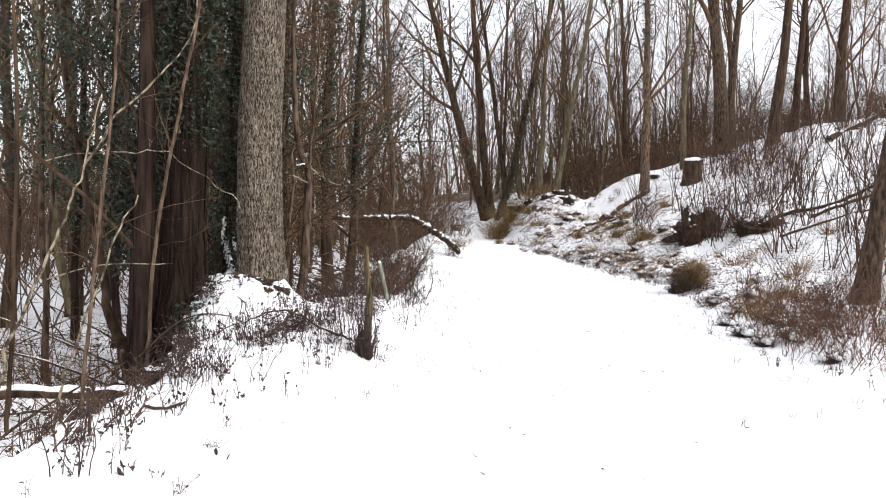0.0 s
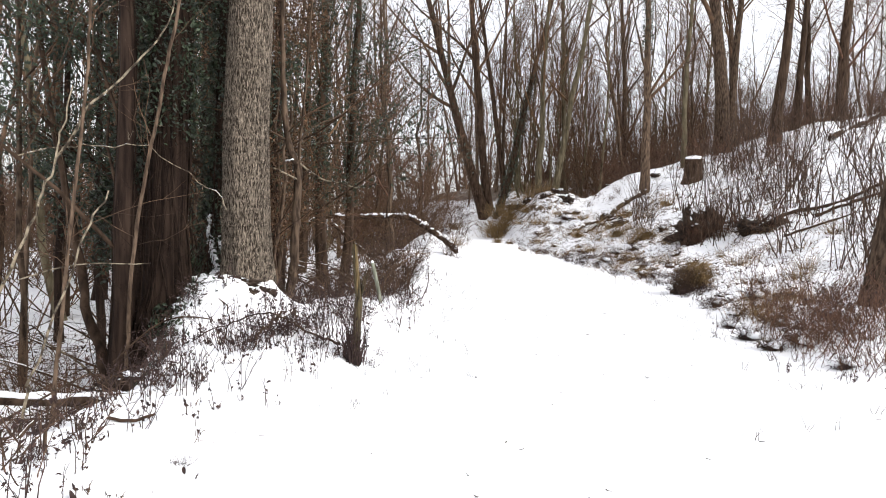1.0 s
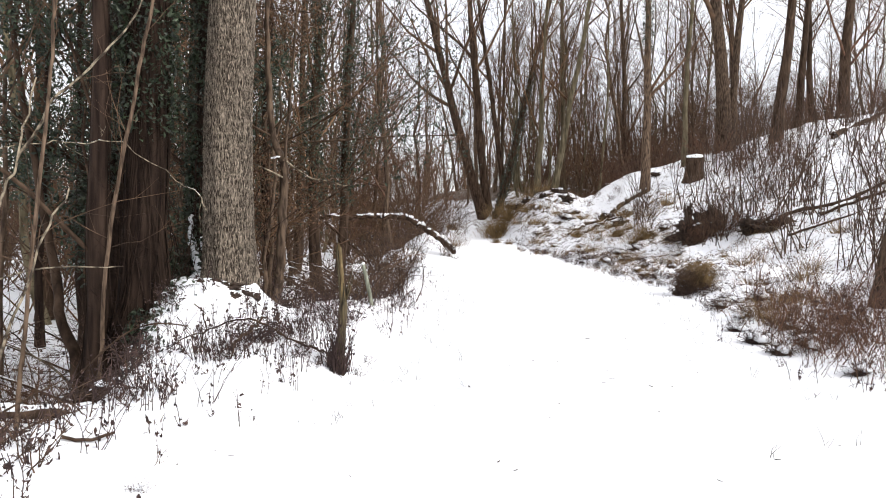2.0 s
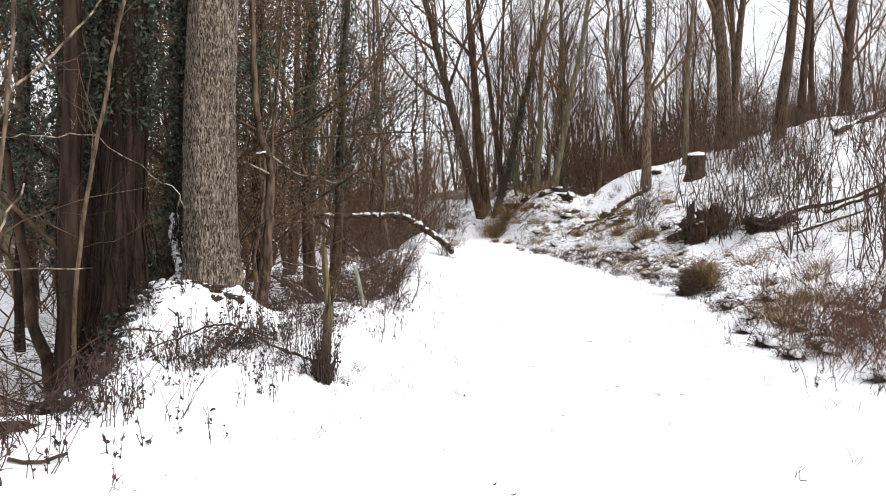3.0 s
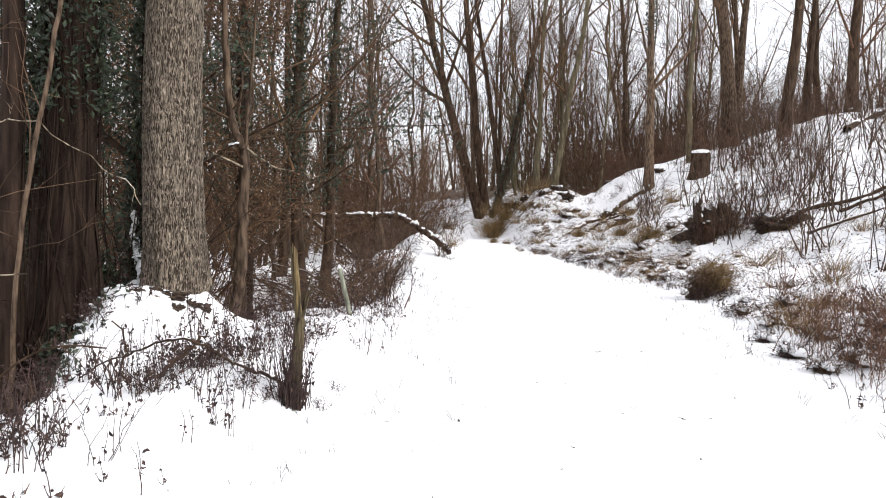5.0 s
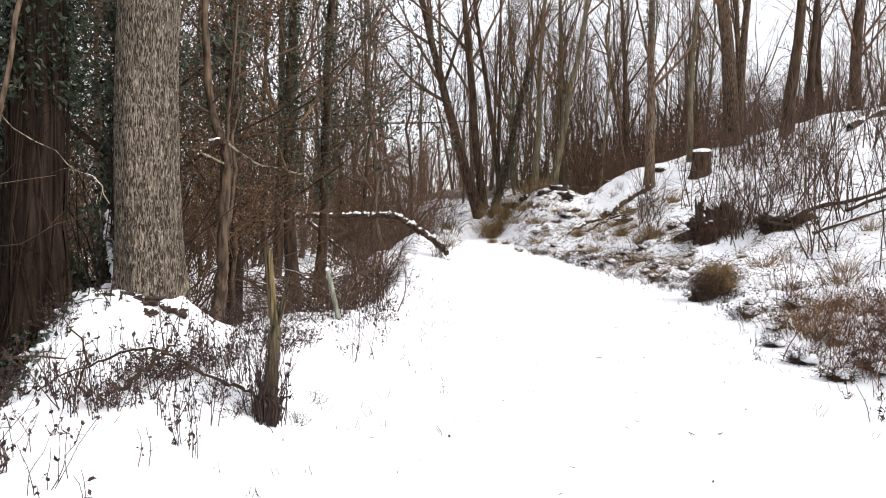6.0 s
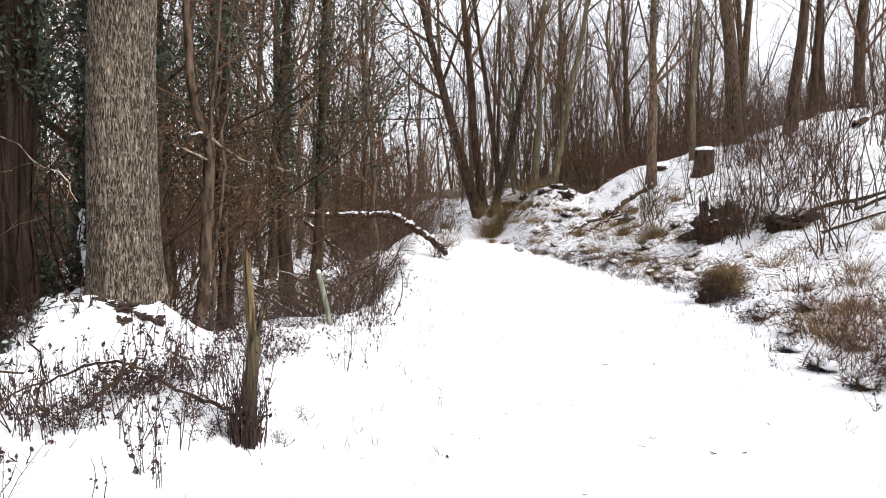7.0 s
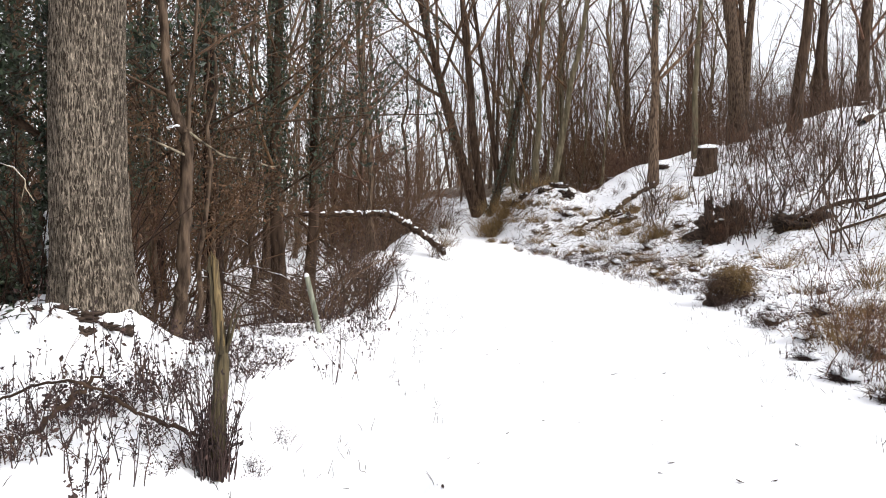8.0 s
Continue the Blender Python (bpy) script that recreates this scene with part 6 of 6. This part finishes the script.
rods = [shrub("tall_shrub", 9.9, 19.0, 14, 2.7, 0.3, 0.017, 761, M_STEM, 4, 2, splay=0.26, wiggle=0.12, up=0.05, label="upright bare shrub with slender shoots on the bank", group="slender shrubs", thin=0.004, lowest=0.3),
        shrub("tall_shrub", 8.6, 20.8, 14, 2.2, 0.35, 0.015, 762, M_STEM, 4, 2, splay=0.4, wiggle=0.13, up=0.04, label="spreading bare shrub with thin dark shoots", group="slender shrubs", thin=0.004, lowest=0.2)]
for k, (x, y, s) in enumerate(((7.8, 12.6, 1.0), (8.6, 13.8, 1.1), (9.2, 15.2, 1.0), (10.4, 16.5, 1.1), (11.4, 17.8, 1.0), (12.4, 20.8, 1.2), (10.8, 21.5, 1.1), (9.4, 21.6, 1.0), (13.6, 21.5, 1.2), (12.0, 23.5, 1.2), (14.6, 24, 1.2), (11.0, 25.0, 1.2), (9.8, 26.6, 1.1),
                               (13.0, 27, 1.3), (15.4, 27, 1.3), (16.8, 29.5, 1.3), (12.4, 29.8, 1.1), (13.9, 31, 1.3), (15.2, 32, 1.3), (18.2, 31, 1.3), (7.4, 23.5, 0.9), (8.0, 26, 0.8), (9.2, 30, 0.8), (17.5, 33.5, 1.4), (19.8, 34, 1.4), (14.2, 34.5, 1.4), (12.9, 33.2, 1.3), (9.4, 12.2, 1.1), (8.2, 11.0, 0.9), (10.6, 31.5, 0.8), (8.0, 13.6, 1.0), (9.0, 14.4, 1.1), (9.9, 15.8, 1.0), (10.9, 15.6, 1.2), (8.6, 17.0, 0.9), (9.6, 18.4, 1.1), (10.6, 19.2, 1.0), (11.8, 18.6, 1.2), (7.9, 21.3, 0.8), (8.6, 21.5, 0.9), (9.2, 21.9, 0.9), (9.7, 19.4, 0.9), (10.2, 22.8, 1.1), (12.8, 19.4, 1.1))):
    if k % 3 != 2:
        again(rods[k % 2], x, y, rng.uniform(0, 360), s * (0.72 if y < 16 else 1.0))

n = 0
while n < 16:
    x, y = rng.uniform(8, 24), rng.uniform(19, 39)
    if x < float(track_right(y)) + 3.5 or x > 0.68 * y + 1:
        continue
    again(rods[n % 2], x, y, rng.uniform(0, 360), rng.uniform(0.6, 1.3))
    n += 1
low = shrub("low_shrub", 13.5, 33.0, 24, 1.5, 0.5, 0.009, 771, M_TWIG_RED, 5, 3, splay=0.5, label="low reddish shrub on the bank's crest", group="low shrubs", thin=0.007)
n = 0
while n < 17:
    x, y = rng.uniform(6, 26), rng.uniform(32.5, 41)
    if x < float(track_right(y)) + 4 or x > 0.68 * y:
        continue
    again(low, x, y, rng.uniform(0, 360), rng.uniform(0.7, 1.4))
    n += 1
for k in range(16):
    again(low, rng.uniform(6.3, 11.5), rng.uniform(36.6, 40), rng.uniform(0, 360), rng.uniform(0.5, 0.9))
for x, y, s in ((9.15, 21.6, 0.6), (9.35, 21.2, 0.5), (8.25, 21.5, 0.45), (8.7, 21.6, 0.5), (9.8, 20.6, 0.5), (8.0, 21.6, 0.6), (8.9, 21.7, 0.65), (9.5, 19.5, 0.5), (12.6, 28.5, 0.9), (13.2, 30, 1.0), (10.2, 24.5, 0.7), (14.0, 28.8, 0.9), (11.2, 23.4, 0.7), (13.4, 26, 0.8), (12.5, 25, 0.7), (15, 30.6, 1.0), (8.2, 34.4, 0.35), (8.9, 35.2, 0.4), (7.7, 33.8, 0.3), (9.5, 34.6, 0.45), (8.6, 33.2, 0.3), (10.2, 35.4, 0.5), (9.1, 33.6, 0.3), (7.3, 34.6, 0.3)):
    again(low, x, y, rng.uniform(0, 360), s)


# ---- litter: leaves and bits on the track, brash on the bank ----
def fallen_leaf(x, y, size, seed, turn):
    rng = np.random.default_rng(seed)
    root = thing("fallen_leaf", x, y, "small brown fallen leaf on the trodden snow", "leaf", "fallen leaves")
    s = np.linspace(-1, 1, 7)
    w = 0.34 * (1 - s ** 2) ** 0.7 + 0.02
    curl = 0.25 * s ** 2
    V = np.concatenate([np.stack([s, w, curl + 0.16], 1), np.stack([s, 0 * s, curl], 1), np.stack([s, -w, curl + 0.12], 1)]) * size
    V[:, 2] += 0.006
    Q = [[r * 7 + i, r * 7 + i + 1, (r + 1) * 7 + i + 1, (r + 1) * 7 + i] for r in range(2) for i in range(6)]
    part("blade", mesh_of("blade", V, Q, M_LEAF), root)
    v, q = tube_arrays([[size, 0, size * 0.25 + 0.006], [size * 1.5, 0.1 * size, 0.012], [size * 1.9, 0.25 * size, 0.012]], [0.0016, 0.0013, 0.001], 4)
    part("leaf_stalk", mesh_of("leaf_stalk", v, q, M_WEED), root)
    root.rotation_euler = (0, 0, turn)
    return root


leafs = [fallen_leaf(2.3, 10.8, 0.035, 1, 0.1), fallen_leaf(0.43, 5.3, 0.018, 2, 1.0)]
for k, (x, y, s) in enumerate(((0.39, 7.52, 0.8), (1.87, 7.92, 0.7), (1.73, 7.72, 0.6), (2.15, 7.56, 0.9), (2.37, 7.58, 0.7), (2.87, 10.86, 0.9), (1.49, 10.42, 0.5), (1.22, 12.1, 0.8), (1.06, 11.84, 0.6), (0.26, 12.36, 0.9), (0.52, 5.15, 0.6), (0.15, 4.3, 0.6), (0.9, 4.4, 0.5),
                               (2.0, 12.6, 0.7), (3.1, 12.9, 0.8), (0.9, 8.6, 0.5), (1.5, 8.9, 0.5), (2.9, 8.3, 0.6), (3.2, 9.4, 0.6), (1.9, 6.6, 0.5), (0.4, 9.2, 0.6), (0.7, 14.6, 0.9))):
    copy_thing(leafs[0], pose(x, y, gz(x, y), 0, 0, rng.uniform(0, 360))).scale = (0.95 * s, 0.95 * s, 0.95 * s)


def strewn(name, n, spot, length, r, mat_, label, seed, lift=0.02):
    rng = np.random.default_rng(seed)
    x, y = spot(rng, n)
    n = len(x)
    st = np.stack([x, y, ground_z(x, y) + lift * rng.random(n)], 1)
    a = rng.uniform(0, 2 * np.pi, n)
    P, R = shoots(rng, st, np.stack([np.cos(a), np.sin(a), rng.normal(0.05, 0.12, n)], 1), length * rng.uniform(0.4, 1.4, n), r * rng.uniform(0.6, 1.5, n), 4, 0.2, 0, 0.5)
    P[:, :, 2] = np.maximum(P[:, :, 2], ground_z(P[:, :, 0], P[:, :, 1]) + 0.003)
    v, q = tube_arrays(P, R, 3)
    tagged(new(name, mesh_of(name, v, q, mat_)), label, "litter", kind="stuff")


def on_track(rng, n):
    y = rng.uniform(3.5, 22, n)
    return track_left(y) + (track_right(y) - track_left(y)) * rng.random(n), y


def on_bank(rng, n):
    y = rng.uniform(12, 37, n)
    return track_right(y) + np.abs(rng.normal(0.3, 2.6, n)) + 0.2, y


def in_hollow(rng, n):
    y = rng.uniform(4.5, 24, n)
    return brink(y) - rng.uniform(0.3, 6, n), y


strewn("track_litter", 90, on_track, 0.035, 0.0025, M_WEED, "bits of stalk scattered on the snow", 801, 0.0)
strewn("brash", 1200, on_bank, 0.18, 0.006, M_STEM, "brown brash and twigs strewn over the bank", 802, 0.08)
strewn("hollow_litter", 1000, in_hollow, 0.6, 0.007, M_STEM, "dark twigs littering the hollow", 803, 0.25)


def grass_mat(clusters, blades, spot, height, mat_, label, seed):
    """Low clumps of bent dead grass, too many to count."""
    rng = np.random.default_rng(seed)
    cx, cy = spot(rng, clusters)
    keep = lumps(cx, cy, 3.0, 51) > -0.05
    cx, cy = cx[keep], cy[keep]
    wide = np.repeat(rng.uniform(0.08, 0.3, len(cx)), blades)
    x, y = np.repeat(cx, blades) + wide * rng.normal(0, 1, len(wide)), np.repeat(cy, blades) + wide * rng.normal(0, 1.2, len(wide))
    st = np.stack([x, y, ground_z(x, y) - 0.01], 1)
    P, R = shoots(rng, st, rng.normal(0, 0.55, (len(x), 3)) + np.array([0, 0, 0.9]), height * rng.uniform(0.4, 1.3, len(x)), 0.0028 + 0.00014 * y, 4, 0.2, -0.3, 0.4)
    v, q = tube_arrays(P, R, 3)
    tagged(new("matted_grass", mesh_of("matted_grass", v, q, mat_)), label, "grass", kind="stuff")


grass_mat(120, 30, on_bank, 0.26, M_RUST, "rusty matted dead grass breaking through the snow", 831)
grass_mat(120, 28, on_bank, 0.24, M_STEM, "dark matted weeds breaking through the snow", 832)
grass_mat(60, 28, on_bank, 0.28, M_GRASS, "pale matted dead grass breaking through the snow", 833)


def stubble(n, spot, height, label, seed):
    """Short stubs of stalk standing singly or in twos and threes in the snow."""
    rng = np.random.default_rng(seed)
    x, y = spot(rng, n)
    x, y = np.repeat(x, 3) + rng.normal(0, 0.03, 3 * n), np.repeat(y, 3) + rng.normal(0, 0.03, 3 * n)
    P, R = shoots(rng, np.stack([x, y, ground_z(x, y) - 0.02], 1), rng.normal(0, 0.3, (3 * n, 3)) + np.array([0, 0, 1.0]), height * rng.uniform(0.3, 1.3, 3 * n), 0.0028, 4, 0.2, -0.06, 0.5)
    v, q = tube_arrays(P, R, 3)
    tagged(new("stubble", mesh_of("stubble", v, q, M_WEED)), label, "grass", kind="stuff")


def on_left_edge(rng, n):
    y = rng.uniform(5.5, 17, n)
    return track_left(y) + rng.normal(0.15, 0.45, n), y


def on_right_edge(rng, n):
    y = rng.uniform(5, 20, n)
    return track_right(y) + rng.normal(-0.1, 0.4, n), y


stubble(90, on_left_edge, 0.10, "short dark stubs of stalk along the snowy verge", 841)
stubble(110, on_right_edge, 0.12, "short dark stubs of stalk at the foot of the bank", 842)


def leaf_litter(n, spot, size, label, seed):
    rng = np.random.default_rng(seed)
    x, y = spot(rng, n)
    v, q = leaves_at(rng, np.stack([x, y, ground_z(x, y) + 0.012], 1), size, 0.0, 1.0)
    tagged(new("leaf_litter", mesh_of("leaf_litter", v, q, M_LEAF, False)), label, "litter", kind="stuff")


leaf_litter(6000, on_bank, 0.030, "brown dead leaves scattered on the snowy bank", 811)
leaf_litter(5000, in_hollow, 0.035, "brown dead leaves scattered in the hollow", 812)


# dark soil showing between ledges of snow at the foot of the furrowed trunk, ivy creeping on the mound
for k, (x, y, sx, sy) in enumerate(((-2.18, 8.62, 0.10, 0.05), (-2.04, 8.70, 0.08, 0.04), (-1.97, 8.84, 0.05, 0.05), (-2.1, 8.52, 0.05, 0.03), (-2.5, 8.66, 0.03, 0.025), (-2.34, 8.68, 0.06, 0.03))):
    blob("earth_clod", x, y, sx, sy, 0.035, M_SOIL, "dark soil laid bare at the foot of the trunk", "earth", 850 + k, "earth clods", rough=1.3, snow=0.10, sink=0.68, detail=4)


def creeping_ivy(spots, seed):
    rng = np.random.default_rng(seed)
    for x0, y0, n, sp in spots:
        root = thing("creeping_ivy", x0, y0, "dark ivy leaves creeping over the snowy mound", "ivy", "creeping ivy")
        x, y = rng.normal(0, sp, n), rng.normal(0, sp * 1.3, n)
        w = np.stack([x, y, ground_z(x0 + x, y0 + y) - root.location.z + rng.uniform(0.0, 0.05, n)], 1)
        v, q = leaves_at(rng, w, 0.032, 0.0, 0.6)
        tagged(part("foliage", mesh_of("foliage", v, q, M_IVY, False), root), kind="stuff")
        P, R = shoots(rng, w[:12] - np.array([0, 0, 0.01]), rng.normal(0, 1, (12, 3)) * np.array([1, 1, 0.3]), 0.3, 0.004, 5, 0.3, 0.0)
        v, q = tube_arrays(P, R, 4)
        tagged(part("runner", mesh_of("runner", v, q, M_BARK_IVY), root), kind="stuff")


creeping_ivy([(-3.02, 8.85, 240, 0.13), (-3.0, 8.45, 220, 0.13), (-2.95, 8.1, 160, 0.13), (-2.75, 8.35, 25, 0.14), (-2.85, 7.75, 60, 0.13), (-2.78, 7.4, 50, 0.13), (-3.05, 9.2, 60, 0.1), (-2.8, 7.05, 40, 0.14)], 820)

def ivy_mass(x0, y0, z0, size, n, seed):
    """A dense hanging curtain of ivy with its stems."""
    rng = np.random.default_rng(seed)
    root = thing("ivy_curtain", x0, y0, "dense dark ivy between the trunks at the mound", "ivy", "ivy curtains")
    c = rng.normal(0, 1, (n, 3))
    c = unit(c) * rng.uniform(0.3, 1.0, (n, 1)) ** 0.5 * np.array(size) + np.array([0, 0, z0 - root.location.z])
    v, q = leaves_at(rng, c, 0.030, 0.012)
    tagged(part("foliage", mesh_of("foliage", v, q, M_IVY, False), root), kind="stuff")
    k = 26
    st = np.stack([rng.normal(0, size[0] * 0.5, k), rng.normal(0, size[1] * 0.6, k), np.full(k, -0.05)], 1)
    P, R = shoots(rng, st, np.tile([[0.0, 0.0, 1.0]], (k, 1)) + rng.normal(0, 0.12, (k, 3)), (z0 - root.location.z + size[2]) * rng.uniform(0.7, 1.1, k), 0.012, 9, 0.12, 0.02, 0.4)
    v, q = tube_arrays(P, R, 5)
    tagged(part("stem", mesh_of("stem", v, q, M_BARK_IVY), root), kind="stuff")


ivy_mass(-3.02, 9.05, 0.55, (0.13, 0.32, 0.62), 1500, 851)
ivy_mass(-3.08, 8.45, 0.15, (0.13, 0.30, 0.34), 900, 852)
ivy_mass(-2.98, 9.98, 1.3, (0.12, 0.2, 1.1), 1400, 853)


def snow_dabs(x0, y0, n, sp, seed):
    rng = np.random.default_rng(seed)
    root = thing("snow_dabs", x0, y0, "dabs of snow caught on dark ivy leaves", "snow", "snow on the ivy", kind="stuff")
    bm = bmesh.new()
    for k in range(n):
        x, y = rng.normal(0, sp), rng.normal(0, sp * 1.4)
        r = rng.uniform(0.015, 0.05)
        c = Vector((x, y, gz(x0 + x, y0 + y) - root.location.z + rng.uniform(0.0, 0.04)))
        off = Vector(rng.uniform(-50, 50, 3))
        for w in bmesh.ops.create_icosphere(bm, subdivisions=2, radius=1.0)["verts"]:
            d = w.co.normalized()
            q = r * (1 + 0.5 * noise.fractal(d * 1.5 + off, 0.8, 2.1, 3))
            w.co = Vector((d.x * q * 1.3, d.y * q, d.z * q * 0.7)) + c
    me = bpy.data.meshes.new("snow")
    bm.to_mesh(me)
    bm.free()
    me.polygons.foreach_set("use_smooth", [True] * len(me.polygons))
    me.materials.append(M_SNOW)
    part("snow", me, root)


for k, (x, y, n, sp) in enumerate(((-3.0, 8.9, 16, 0.12), (-2.98, 8.5, 16, 0.12), (-2.95, 8.15, 14, 0.12), (-2.95, 9.25, 10, 0.1))):
    snow_dabs(x, y, n, sp, 840 + k)
blob("root_plate", -3.42, 8.05, 0.28, 0.24, 0.22, M_BARK_IVY, "dark roots and soil at the foot of the ivy trunk", "root plate", 160, rough=0.8, roots=16, snow=0.5)
blob("root_plate", -3.15, 7.75, 0.24, 0.2, 0.16, M_BARK_IVY, "dark earth lump at the edge of the hollow", "root plate", 161, rough=0.8, roots=14, snow=0.35)
